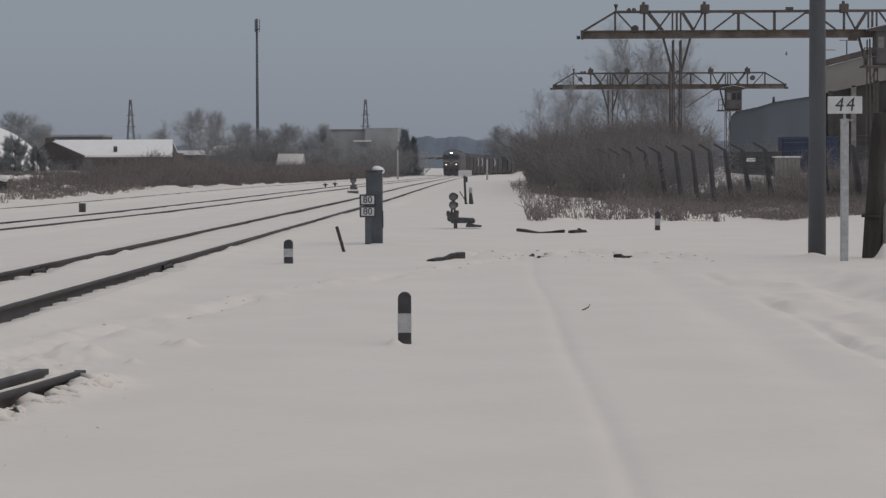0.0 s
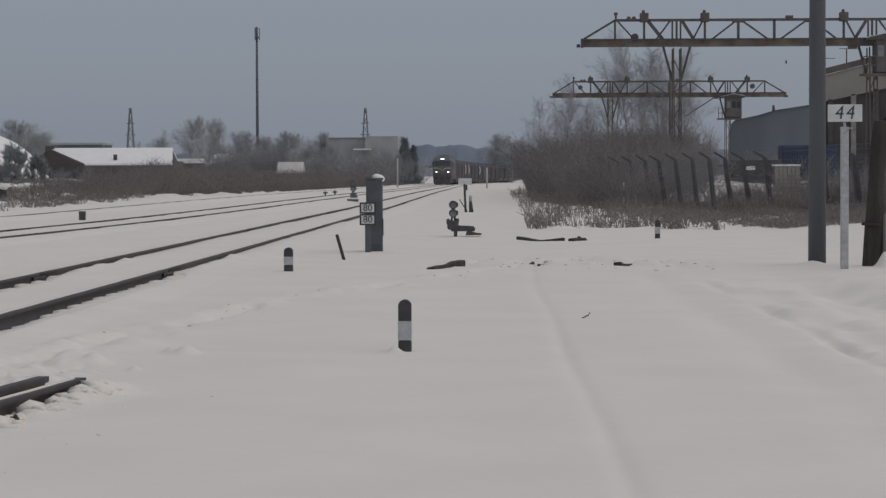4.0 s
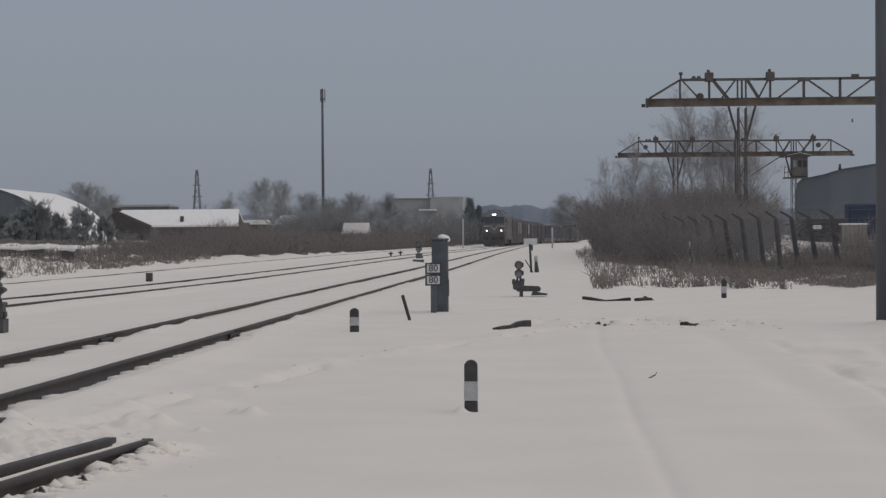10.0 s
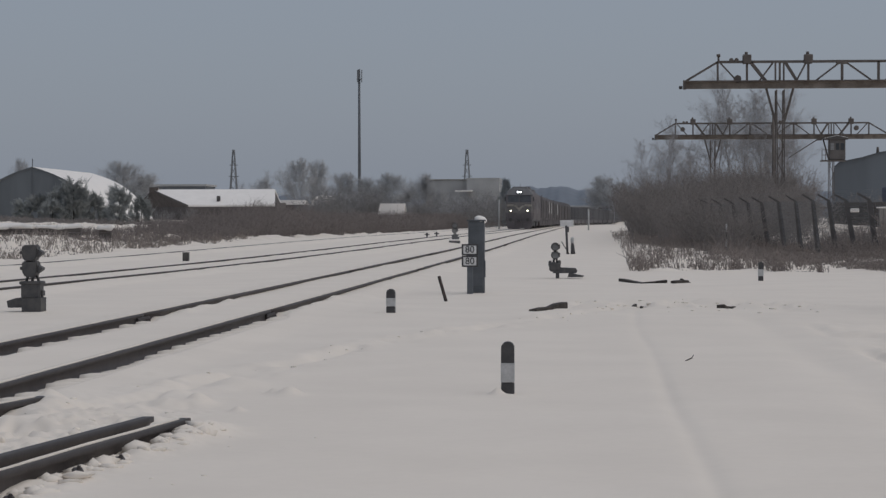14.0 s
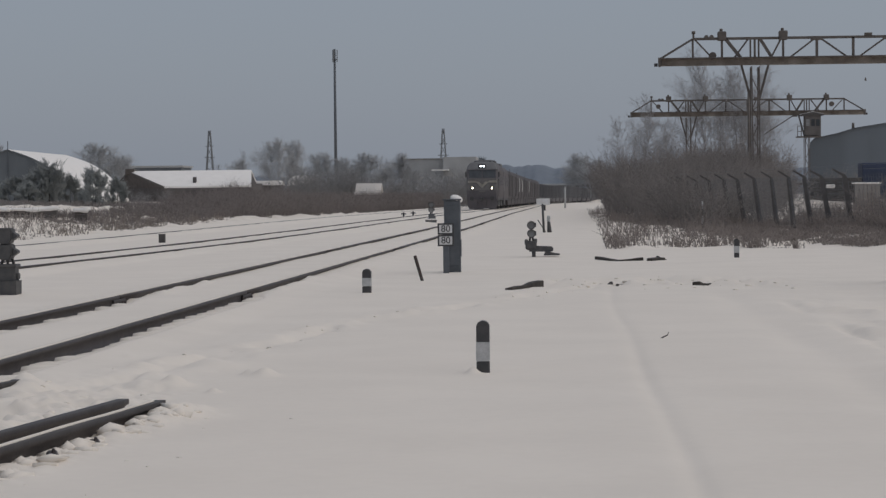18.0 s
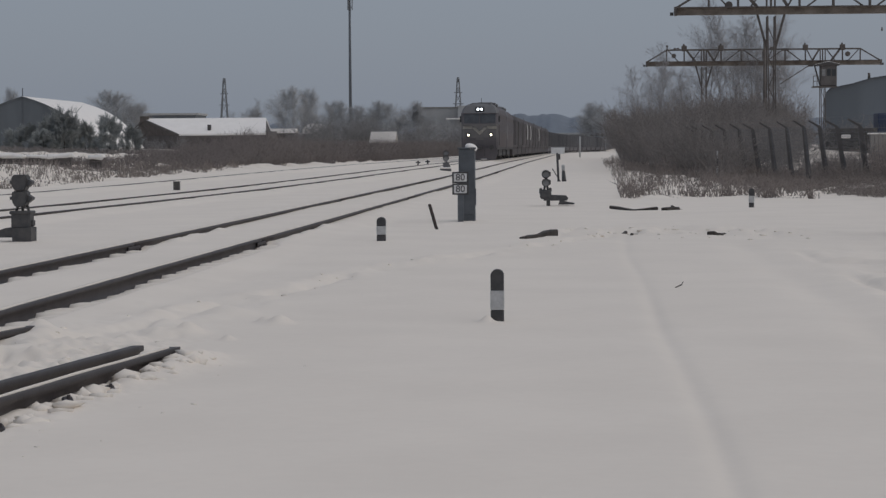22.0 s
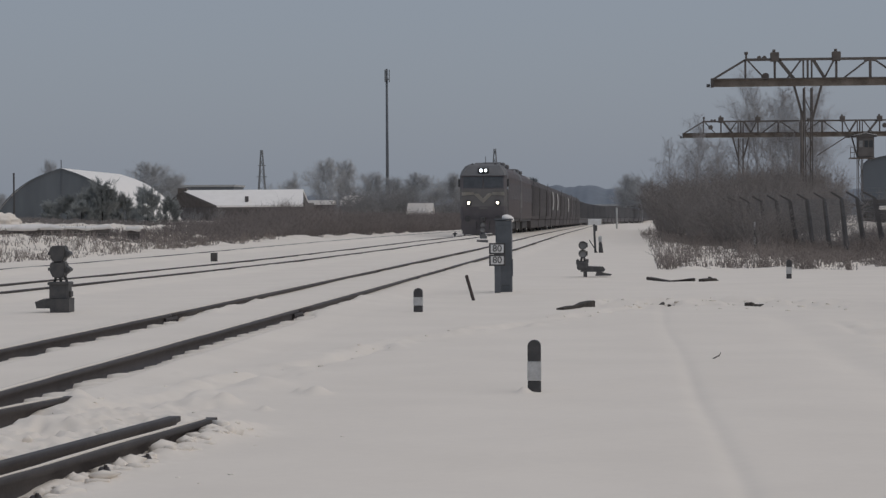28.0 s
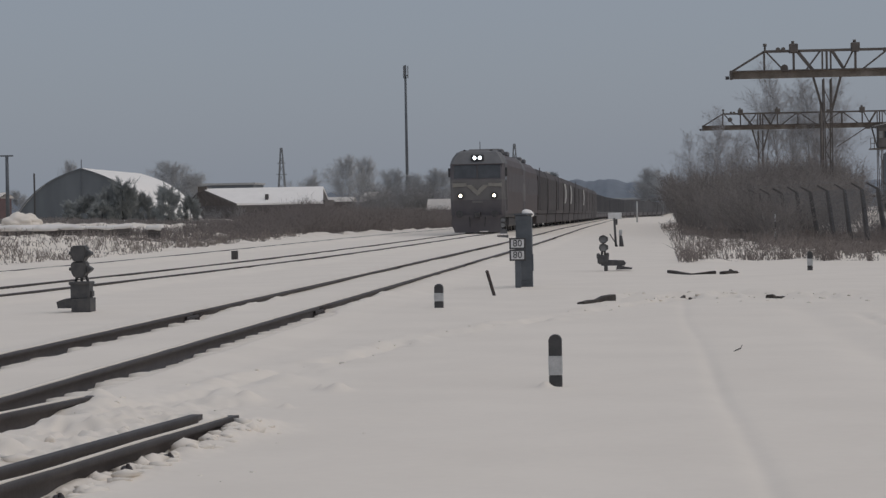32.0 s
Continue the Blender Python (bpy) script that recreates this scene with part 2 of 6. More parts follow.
def vnoise(x, y, s, seed=0):
    """Smooth value noise in -1..1."""
    x, y = np.asarray(x, float) / s, np.asarray(y, float) / s
    xi, yi = np.floor(x), np.floor(y)
    fx, fy = x - xi, y - yi
    fx, fy = fx * fx * (3 - 2 * fx), fy * fy * (3 - 2 * fy)

    def h(a, b):
        v = np.sin(a * 127.1 + b * 311.7 + seed * 74.7) * 43758.5453
        return (v - np.floor(v)) * 2 - 1
    return (h(xi, yi) * (1 - fx) + h(xi + 1, yi) * fx) * (1 - fy) + (h(xi, yi + 1) * (1 - fx) + h(xi + 1, yi + 1) * fx) * fy


# ---- plan: the tracks run along +y ----
def sstep(a, b, v):
    t = np.clip((np.asarray(v, float) - a) / (b - a), 0, 1)
    return t * t * (3 - 2 * t)


def rise(y):
    y = np.asarray(y, float)
    return 0.12 * sstep(55, 120, y) - 0.0018 * np.clip(y - 140, 0, 600)


def rise_1(y):
    """The same for the near track and the ground east of it, which stay level longer."""
    y = np.asarray(y, float)
    return -0.0016 * np.clip(y - 170, 0, 600)


def track_1(y):
    y = np.asarray(y, float)
    return -5.69 + 0.0074 * np.minimum(y, 95) + 2e-4 * np.clip(y - 380, 0, None) ** 2


def track_2(y):
    y = np.asarray(y, float)
    base = 0
    for d in (-20, -10, 0, 10, 20):
        base = base + np.interp(y + d, [-100, 140, 160, 204, 312, 416, 1300], [-9.7, -8.98, -8.8, -8.4, -8.05, -7.6, -5.0]) / 5
    return base - 2.9e-4 * np.clip(140 - y, 0, None) ** 2 + 2e-4 * np.clip(y - 380, 0, None) ** 2


def track_3(y):
    y = np.asarray(y, float)
    return track_2(y) - 6.1 - 0.002 * np.clip(y, 0, 200)


GAUGE = 1.58
STUB = ((-3.43, 11.92, -2.988, 15.10), (-3.25, 10.9, -2.722, 15.0), (-4.38, 15.27, -4.117, 16.8))


def bump_at(x, y, cx, cy, rx, ry, h):
    return h * np.exp(-((x - cx) / rx) ** 2 - ((y - cy) / ry) ** 2)


def ground_z(x, y):
    x, y = np.asarray(x, float), np.asarray(y, float)
    far = sstep(60, 300, np.hypot(x, y))
    z = -0.12 + 0.03 * vnoise(x, y, 7, 1) * (1 - far) + 0.012 * vnoise(x, y, 1.7, 2) + 0.004 * vnoise(x, y, 0.5, 3)
    west = sstep(6.4, 8.2, -x)
    z = z + rise(y) * west + rise_1(y) * (1 - west)
    z = z + bump_at(x, y, -7.13, 118, 0.8, 2.5, 0.05)
    # wheel ruts on the service road
    for cx, w, d, ya, yb in ((0.60, 0.075, 0.018, -5, 35), (2.20, 0.26, 0.045, 8, 33), (2.95, 0.10, 0.075, 15, 30), (3.30, 0.2, 0.045, 12, 32), (4.25, 0.45, 0.14, 20, 33)):
        wob = cx + 0.05 * vnoise(y, y * 0, 6, cx * 10)
        on = (1 - sstep(yb - 2, yb + 2, y)) * sstep(ya - 4, ya + 1, y)
        z = z - d * np.exp(-((x - wob) / w) ** 2) * on * (0.65 + 0.7 * vnoise(x, y, 1.6, cx) if cx > 1 else 0.9 + 0.25 * vnoise(x, y, 2.5, cx))
    z = z + 0.042 * sstep(2.5, 3.2, x) * sstep(9, 14, y) * (1 - sstep(30, 34, y)) * (vnoise(x, y, 0.55, 91) + 0.6 * vnoise(x, y, 0.22, 92))
    z = z + 0.005 * np.exp(-((x - 0.30) / 0.25) ** 2) * (1 - sstep(31, 36, y))
    # trodden crossing with kicked-up snow
    line = np.interp(y, [14, 17.2, 26.6, 30.8, 36], [-4.6, -3.7, -2.46, -1.17, 0.5])
    on = sstep(13, 15, y) * (1 - sstep(36, 38, y))
    off = np.abs(x - line)
    z = z - 0.07 * np.exp(-(off / 0.13) ** 2) * on * (0.5 + 0.9 * np.clip(vnoise(x, y, 0.35, 5), -0.4, 1))
    z = z + 0.055 * np.exp(-(off / 0.45) ** 2) * on * np.clip(vnoise(x, y, 0.28, 6), 0, 1)
    bank = line - x
    z = z + 0.032 * on * sstep(14, 19, y) * sstep(-0.10, 0.03, bank) * np.exp(-(np.maximum(bank, 0) / 0.4) ** 2) * (0.7 + 0.6 * vnoise(x, y, 0.7, 18))
    cross = np.exp(-((y - 37.5) / 1.8) ** 2) * sstep(-1.5, 0, x) * (1 - sstep(3, 4.5, x))
    z = z + 0.09 * cross * vnoise(x, y, 0.5, 7) + 0.065 * cross * vnoise(x, y, 0.2, 17)
    # ploughed lumps between the near track and the loose rails
    lump = np.exp(-((y - 14.5) / 2.6) ** 2) * sstep(-4.45, -4.1, x) * (1 - sstep(-3.2, -2.7, x))
    z = z + 0.06 * lump * (0.5 + 0.6 * vnoise(x, y, 0.45, 8)) + 0.04 * lump * vnoise(x, y, 0.17, 9) + 0.035 * lump * vnoise(x, y, 0.07, 10)
    for cx, cy, rr, hh in ((-3.05, 17.4, 0.12, 0.09), (-3.25, 17.3, 0.1, 0.05), (-2.95, 19.2, 0.16, 0.04), (-2.47, 18.35, 0.10, 0.075), (-2.62, 18.5, 0.06, 0.05), (-3.2, 19.6, 0.3, 0.035), (-2.65, 16.8, 0.05, 0.04), (-2.75, 13.6, 0.07, 0.05), (-3.5, 18.4, 0.2, 0.05), (-4.0, 20.5, 0.06, 0.03)):
        z = z + bump_at(x, y, cx, cy, rr, rr * 1.5, hh)
    # drifts by the posts
    z = z + bump_at(x, y, 5.25, 35.0, 0.5, 1.2, 0.01) + bump_at(x, y, 6.02, 34.9, 0.11, 0.25, 0.26) + bump_at(x, y, 6.8, 30, 1.5, 5, 0.10) + bump_at(x, y, 5.1, 36.3, 0.2, 0.3, 0.07)
    z = z + bump_at(x, y, -0.79, 18.5, 0.05, 0.12, 0.06) + bump_at(x, y, -0.66, 18.3, 0.12, 0.2, 0.012) + bump_at(x, y, -2.2, 44, 0.3, 0.6, 0.02)
    # rails melt a narrow channel; the far side is banked up to the rail's head
    for k, (tr, rz) in enumerate(((track_1, rise_1), (track_2, rise), (track_3, rise))):
        c = tr(y)
        bed = 1 - sstep(1.1, 1.8, np.abs(x - c))
        lev = (-0.035, -0.02, 0.0)[k] + rz(y)
        z = z * (1 - bed) + (lev - 0.015 + 0.012 * vnoise(x, y, 1.1, 20 + k)) * bed
        for side in (-1, 1):
            e = x - (c + side * GAUGE / 2)
            rag = 0.028 * vnoise(y, y * 0 + side, 0.27, 30 + k) + 0.02 * vnoise(y, y * 0 + side, 1.9, 31 + k)
            dig = (0.14, 0.02, 0.0)[k] * (1 - (0.565, 0.3, 0.3)[k] * sstep(31.6 + 0.65 * side, 32.6 + 0.65 * side, y) - (0.24, 0, 0)[k] * sstep(37.6 + 0.7 * side, 39.4 + 0.7 * side, y)) + (0.012 + 0.01 * sstep(30, 33, y)) * vnoise(y, y * 0 + side, 5.0, 33 + k)
            dig = dig + (0.04 * sstep(30.5, 33, y), 0.012, 0)[k] * (1.6 * np.abs(np.sin(y * 11.5 + 0.6 * vnoise(y, y * 0, 1.3, 38))) - 1.0 + 0.4 * vnoise(y, y * 0 + side, 0.18, 37 + k)) * (1 - sstep(30, 45, y)) - (0.03 if k else 0.05 * sstep(28, 33, y)) * sstep(0.25, 0.8, vnoise(y, y * 0 + side, 6, 35 + k))
            if k == 2 and side < 0:
                z = z + 0.06 * np.exp(-(e / 0.3) ** 2)
                continue
            dig = np.clip(dig, 0.0, 1)
            wide = (1 - sstep(30.6 + 0.65 * side, 32.0 + 0.65 * side, y)) if k == 0 else 0.0
            w = 1 - sstep(0.09 + 0.24 * wide + rag * (1 - wide), 0.30 + 0.13 * wide + rag * 2 * (1 - wide), e)
            w = w * sstep(-0.06, -0.01, e)
            z = np.where(w > 0, np.minimum(z, (lev - dig) * w + z * (1 - w)), z)
    # snow heaped against the near rails past their joints
    for side in (-1, 1):
        for yc, ly, hh in ((33.4, 0.7, 0.03), (35.6, 1.6, 0.055), (37.9, 0.9, 0.04)):
            e = x - (track_1(y) + side * GAUGE / 2 + 0.2)
            z = z + hh * np.exp(-(e / 0.13) ** 2 - ((y - yc - 0.7 * side) / ly) ** 2) * (1 + 0.4 * vnoise(x, y, 0.3, 57))
    for x0, y0, x1, y1 in STUB:
        c = x0 + (x1 - x0) * (y - y0) / (y1 - y0)
        e = x - c
        on = (1 - sstep(y1 - 0.3, y1 + 0.1, y)) * sstep(2, 4, y)
        rag = 0.03 * vnoise(y, y * 0, 0.22, 40 + x0)
        w = (1 - sstep(0.08 + rag, 0.26 + rag * 2, e)) * sstep(-0.07, -0.02, e) * on
        end = -0.03 if x0 < -3.4 and x0 > -4 else -0.005
        knots = [-0.19, -0.19, -0.13, end] if x0 < -4 else [-0.17, -0.155, end - 0.05, end]
        lev = np.interp(y, [8, 11, y1 - 1.2, y1 - 0.1], knots) + 0.03 * vnoise(y, y * 0, 0.3, x0)
        z = np.where(w > 0, np.minimum(z, z * (1 - w) + lev * w), z)
    # snow heaped along the loose rail and closing over its end
    c = -3.25 + 0.136 * (y - 10.9)
    e = x - c
    heap = np.exp(-((e - 0.20) / 0.15) ** 2) * sstep(7, 9, y) * (1 - sstep(15.0, 15.8, y))
    z = z + 0.3 * heap * (0.03 + 0.035 * vnoise(x, y, 0.25, 51) + 0.04 * vnoise(x, y, 0.10, 52) + 0.02 * vnoise(x, y, 0.05, 53) + 0.05 * sstep(12.8, 14.7, y))
    z = z + 0.055 * np.exp(-((e - 0.12) / 0.10) ** 2) * sstep(13.2, 14.8, y) * (1 - sstep(15.2, 15.7, y)) * (1 + 0.5 * vnoise(x, y, 0.12, 54))
    z = z + bump_at(x, y, -3.97, 16.5, 0.13, 0.45, 0.10) + bump_at(x, y, -4.11, 16.97, 0.10, 0.25, 0.09) + bump_at(x, y, -3.8, 15.6, 0.22, 0.5, 0.05)
    z = z + bump_at(x, y, -2.75, 15.0, 0.3, 0.4, 0.012)
    # fields: a bank on the west side, low swells far off
    z = z + 0.5 * sstep(17.6 + 0.012 * y, 25, -x) * sstep(30, 60, y) + 0.9 * far * sstep(25, 80, -x)
    z = z + 0.25 * sstep(6, 10, x) * sstep(25, 50, y) + 0.45 * sstep(7, 12, x) * sstep(75, 120, y) * (1 - far)
    z = z + sstep(17.2, 19.5, -x) * sstep(20, 50, y) * (0.14 * vnoise(x, y, 2.2, 12) + 0.13 * vnoise(x, y, 0.8, 13) + 0.10 * vnoise(x, y, 0.35, 14))
    z = z + sstep(1.0, 1.6, x) * sstep(58, 63, y) * (1 - far * 0.5) * (0.09 * vnoise(x, y, 0.9, 15) + 0.05 * vnoise(x, y, 0.35, 16))
    return z


def gz(x, y):
    return float(ground_z(np.array([x]), np.array([y]))[0])


def build_ground():
    r = [0.0, 1.5, 3.0, 5.0, 7.0]
    while r[-1] < 160:
        r.append(r[-1] * (1.003 if 9 < r[-1] < 20 else 1.0065))
    while r[-1] < 4200:
        r.append(r[-1] * 1.035)
    r = np.array(r)
    th = np.concatenate([np.linspace(-math.pi, -0.40, 30), np.arange(-0.36, 0.30, 0.00125), np.linspace(0.34, math.pi, 30)])
    R, T = np.meshgrid(r, th, indexing="ij")
    x, y = R * np.sin(T), R * np.cos(T)
    z = ground_z(x, y)
    nr, nt = R.shape
    i, j = np.meshgrid(np.arange(nr - 1), np.arange(nt - 1), indexing="ij")
    a = (i * nt + j).ravel()
    q = np.stack([a, a + 1, a + nt + 1, a + nt], 1)[:, ::-1]
    me = mesh_arrays("ground", np.stack([x, y, z], -1).reshape(-1, 3), q)
    me.shade_smooth()
    tagged(part("ground", me, M_SNOW), "uneven trampled white snow field with wheel ruts", "snow ground", kind="structure")


build_ground()


# ---- rails ----
RAIL_OUT = [(-0.0375, 0.0), (0.0375, 0.0), (0.037, -0.035), (0.009, -0.05), (0.009, -0.155), (0.07, -0.172), (0.07, -0.18), (-0.07, -0.18), (-0.07, -0.172), (-0.009, -0.155), (-0.009, -0.05), (-0.037, -0.035)]


def rail(parent, fx, y0, y1, fz=None, name="rail", label=""):
    ys = [y0]
    while ys[-1] < y1:
        ys.append(min(y1, ys[-1] + max(1.0, ys[-1] * 0.05)))
    ys = np.array(ys)
    xs, zs = fx(ys), (rise(ys) if fz is None else fz(ys))
    n = len(RAIL_OUT)
    o = np.array(RAIL_OUT)
    verts = np.stack([xs[:, None] + o[None, :, 0], np.repeat(ys[:, None], n, 1), zs[:, None] + o[None, :, 1]], -1).reshape(-1, 3)
    q = [(i * n + k, i * n + (k + 1) % n, (i + 1) * n + (k + 1) % n, (i + 1) * n + k) for i in range(len(ys) - 1) for k in range(n)]
    me = mesh_arrays(name, verts, q)
    bm = bmesh.new()
    bm.from_mesh(me)
    bm.faces.new([bm.verts[k] for k in range(n)]) if bm.verts.ensure_lookup_table() is None else None
    bm.faces.new([bm.verts[len(verts) - n + k] for k in range(n)][::-1])
    bmesh.ops.recalc_face_normals(bm, faces=bm.faces[:])
    for f in bm.faces:
        f.material_index = 1 if f.normal.z > 0.9 and f.calc_center_median().z > -0.03 + float(rise(f.calc_center_median().y)) else 0
    bm.to_mesh(me)
    bm.free()
    me.materials.append(M_RAIL)
    me.materials.append(M_HEAD)
    return part(name, me, None, parent, label or "dark rusty steel rail")


for tr, rz, lab, y0, y1 in ((track_1, rise_1, "rusty steel railway track half buried in snow", 4, 1000), (track_2, rise, "steel railway track with the train on it in snow", 6, 1200), (track_3, rise, "snowed-in siding track with little rail showing", 6, 500)):
    tk = thing("railway_track", lab, "railway track", "railway tracks", kind="structure")
    for side in (-1, 1):
        cuts = [y0] + [float(v) for v in np.arange(31.85 + side * 0.65, 130, 25.0)] + [y1]
        for ya, yb in zip(cuts, cuts[1:]):
            rail(tk, lambda ys, s=side, f=tr: f(ys) + s * GAUGE / 2, ya, yb - 0.008, rz)
        for yj in cuts[1:-1]:
            x, z = float(tr(yj)) + side * GAUGE / 2, float(rz(yj))
            bm = box(x + 0.012, x + 0.042, yj - 0.4, yj + 0.4, z - 0.15, z - 0.045, 0.008)
            for d in (-0.28, -0.1, 0.1, 0.28):
                cyl(bm, (x + 0.04, yj + d, z - 0.10), (x + 0.075, yj + d, z - 0.10), 0.022, seg=6)
            part("fishplate", bm, M_RAIL, tk, "bolted rusty joint plate")


def snow_strip(parent, fx, y0, y1, fz, wide=0.07, high=0.014):
    """A thin crust of snow along the far edge of a rail's head."""
    ys = np.arange(y0, y1, 0.12)
    off = np.array([-wide, -0.006])[None] + 0.007 * np.stack([ys * 0, vnoise(ys, ys * 0, 0.5, 71)], 1)
    lo = fx(ys)[:, None] + off
    z = fz(ys)
    n = len(ys)
    v = np.concatenate([np.stack([lo[:, 0], ys, z - 0.06], 1), np.stack([lo[:, 0] + 0.02, ys, z + high + 0.004 * vnoise(ys, ys * 0, 0.4, 73)], 1), np.stack([lo[:, 1], ys, z + 0.009], 1), np.stack([lo[:, 1], ys, z - 0.002], 1)])
    q = [(k * n + i, (k + 1) % 4 * n + i, (k + 1) % 4 * n + i + 1, k * n + i + 1) for k in range(4) for i in range(n - 1)]
    part("snow_strip", mesh_arrays("snow_strip", v, q), M_SNOW, parent, "thin crust of snow on the rail head")


def loose_rail(x0, y0, x1, y1, chairs):
    t = thing("loose_rail", "dark loose rail end lying in the snow", "rail", "loose rails beside the track")
    rail(t, lambda ys: x0 + (x1 - x0) * (ys - y0) / (y1 - y0), 4.0, y1, lambda ys: ys * 0.0)
    if x0 > -3.4 or x0 < -4:
        snow_strip(t, lambda ys: x0 + (x1 - x0) * (ys - y0) / (y1 - y0), 4.2, y1 - 0.03, lambda ys: ys * 0.0, 0.05, 0.009)
    for y in chairs:
        x = x0 + (x1 - x0) * (y - y0) / (y1 - y0) + 0.17
        z = gz(x, y)
        bm = box(-0.03, 0.03, -0.05, 0.05, -0.08, 0.015, 0.01, pose(x, y, z + 0.01, 12, -8, 20))
        cyl(bm, (x, y, z - 0.02), (x + 0.006, y, z + 0.045), 0.016, 0.01, seg=6)
        part("rail_clip", bm, M_RAIL, t, "rusty clip poking out of snow")


near_track = [o for o in bpy.data.objects if o.name.startswith("railway_track")][0]
for side in (-1, 1):
    snow_strip(near_track, lambda ys: track_1(ys) + side * GAUGE / 2, 5.0, 60.0, rise_1)
loose_rail(*STUB[0], ())
loose_rail(*STUB[1], (10.4, 11.5, 12.5, 13.2))
loose_rail(*STUB[2], ())


def ragged_edge(parent, fx, y0, y1, seed):
    """Snow that ends in pointed teeth against a rail, one to each gap between the melt holes."""
    r = np.random.default_rng(seed)
    y = np.arange(y0, y1, 0.03)
    starts = np.cumsum(r.uniform(0.2, 0.32, int((y1 - y0) / 0.18)))
    k = np.clip(np.searchsorted(starts, y - y0, side="right") - 1, 0, len(starts) - 2)
    q = np.clip((y - y0 - starts[k]) / (starts[k + 1] - starts[k]), 0, 1)
    tall = r.uniform(0.4, 0.9, len(starts))[k]
    tooth = tall * np.where(q < 0.72, (q / 0.72) ** 1.8, (1 - q) / 0.28)
    c = fx(y)
    rows = []
    for e, low, up in ((0.085, -0.20, 0.0), (0.11, -0.185, 0.135), (0.20, -0.162, 0.125), (0.31, -0.115, 0.065)):
        rows.append(np.stack([c + e + 0.012 * vnoise(y, y * 0, 0.2, seed), y, rise_1(y) + low + up * tooth + 0.01 * vnoise(y, y * 0, 1.4, seed)], 1))
    rows.append(np.stack([c + 0.47, y, ground_z(c + 0.47, y) - 0.006], 1))
    n = len(y)
    quads = [(a * n + i, a * n + i + 1, (a + 1) * n + i + 1, (a + 1) * n + i) for a in range(len(rows) - 1) for i in range(n - 1)]
    part("ragged_snow", mesh_arrays("ragged_snow", np.concatenate(rows), quads), M_SNOW, parent, "pointed teeth of snow along the rail")


for side in (-1, 1):
    ragged_edge(near_track, lambda ys: track_1(ys) + side * GAUGE / 2, 6.0, 31.7 + 0.65 * side, 81 + side)


def snow_clods():
    """Kicked-up lumps of snow beside the rails and along the trodden crossing."""
    r = np.random.default_rng(61)
    pts = []
    for _ in range(150):
        y = r.uniform(8.0, 14.9)
        pts.append((-3.25 + 0.136 * (y - 10.9) + 0.07 + 0.2 * r.random() ** 2.2, y, r.uniform(0.022, 0.07)))
    for _ in range(34):
        y = r.normal(14.0, 1.9)
        pts.append((r.uniform(-4.45, -3.3) + 0.1 * (y - 14), y, r.uniform(0.02, 0.07)))
    for _ in range(45):
        y = r.uniform(14, 37)
        x = float(np.interp(y, [14, 17.2, 26.6, 30.8, 36], [-4.6, -3.7, -2.46, -1.17, 0.5])) + r.normal(0, 0.22)
        pts.append((x, y, r.uniform(0.01, 0.035)))
    for _ in range(90):
        pts.append((r.uniform(-0.8, 3.6), r.normal(37.0, 1.0), r.uniform(0.012, 0.05)))
    for _ in range(14):
        y = r.uniform(8.0, 15.0)
        pts.append((-3.25 + 0.136 * (y - 10.9) + r.uniform(0.3, 0.9), y, r.uniform(0.008, 0.02)))
    bm = bmesh.new()
    bmesh.ops.create_icosphere(bm, subdivisions=1, radius=1)
    bm.verts.ensure_lookup_table()
    base = np.array([v.co[:] for v in bm.verts])
    tri = np.array([[v.index for v in f.verts] for f in bm.faces])
    bm.free()
    p = np.array(pts)
    n = len(p)
    shape = base[None] * (1 + r.uniform(-0.38, 0.38, (n, len(base), 1)))
    shape = shape * np.stack([r.uniform(0.7, 1.3, n), r.uniform(0.9, 1.6, n), r.uniform(0.45, 0.8, n)], 1)[:, None]
    a = r.uniform(0, 6.28, n)
    c, s = np.cos(a)[:, None], np.sin(a)[:, None]
    shape = np.stack([shape[..., 0] * c - shape[..., 1] * s, shape[..., 0] * s + shape[..., 1] * c, shape[..., 2]], -1)
    mid = np.stack([p[:, 0], p[:, 1], ground_z(p[:, 0], p[:, 1]) - np.where(p[:, 2] > 0.03, 0.12, 0.2) * p[:, 2]], 1)
    v = mid[:, None] + shape * p[:, 2][:, None, None]
    q = tri[None] + (np.arange(n) * len(base))[:, None, None]
    me = mesh_arrays("snow_clods", v.reshape(-1, 3), q.reshape(-1, 3))
    me.shade_smooth()
    tagged(part("snow_clods", me, M_SNOW), "loose white clods of kicked-up snow", "snow clods", kind="stuff")


snow_clods()


# ---- trackside things ----
def marker_post(x, y, h, w, lean=0.0, zoff=0.0):
    """A black-and-white striped cable marker post with a rounded head."""
    t = thing("marker_post", "short black and white striped concrete marker post in snow", "marker post", "marker posts", pose(x, y, gz(x, y) + zoff, 0, lean, 0))
    a = w / 2
    part("foot", box(-a, a, -a, a, -0.3, h * 0.27, 0.008), M_BLACK, t)
    part("white_band", box(-a - 0.002, a + 0.002, -a - 0.002, a + 0.002, h * 0.27, h * 0.62, 0.004), M_WHITE, t)
    bm = bmesh.new()
    pts = [(-a, h * 0.62), (a, h * 0.62), (a, h - a * 0.9)] + [(a * math.cos(k), h - a * 0.9 + a * 0.9 * math.sin(k)) for k in np.linspace(0.3, math.pi - 0.3, 7)] + [(-a, h - a * 0.9)]
    prism(bm, pts, -a, a)
    part("head", bm, M_BLACK, t)
    return t


marker_post(-0.71, 18.65, 0.455, 0.107, 0, -0.03)
marker_post(-3.02, 33.9, 0.355, 0.13)
marker_post(3.72, 51.0, 0.43, 0.11, 0, -0.01)


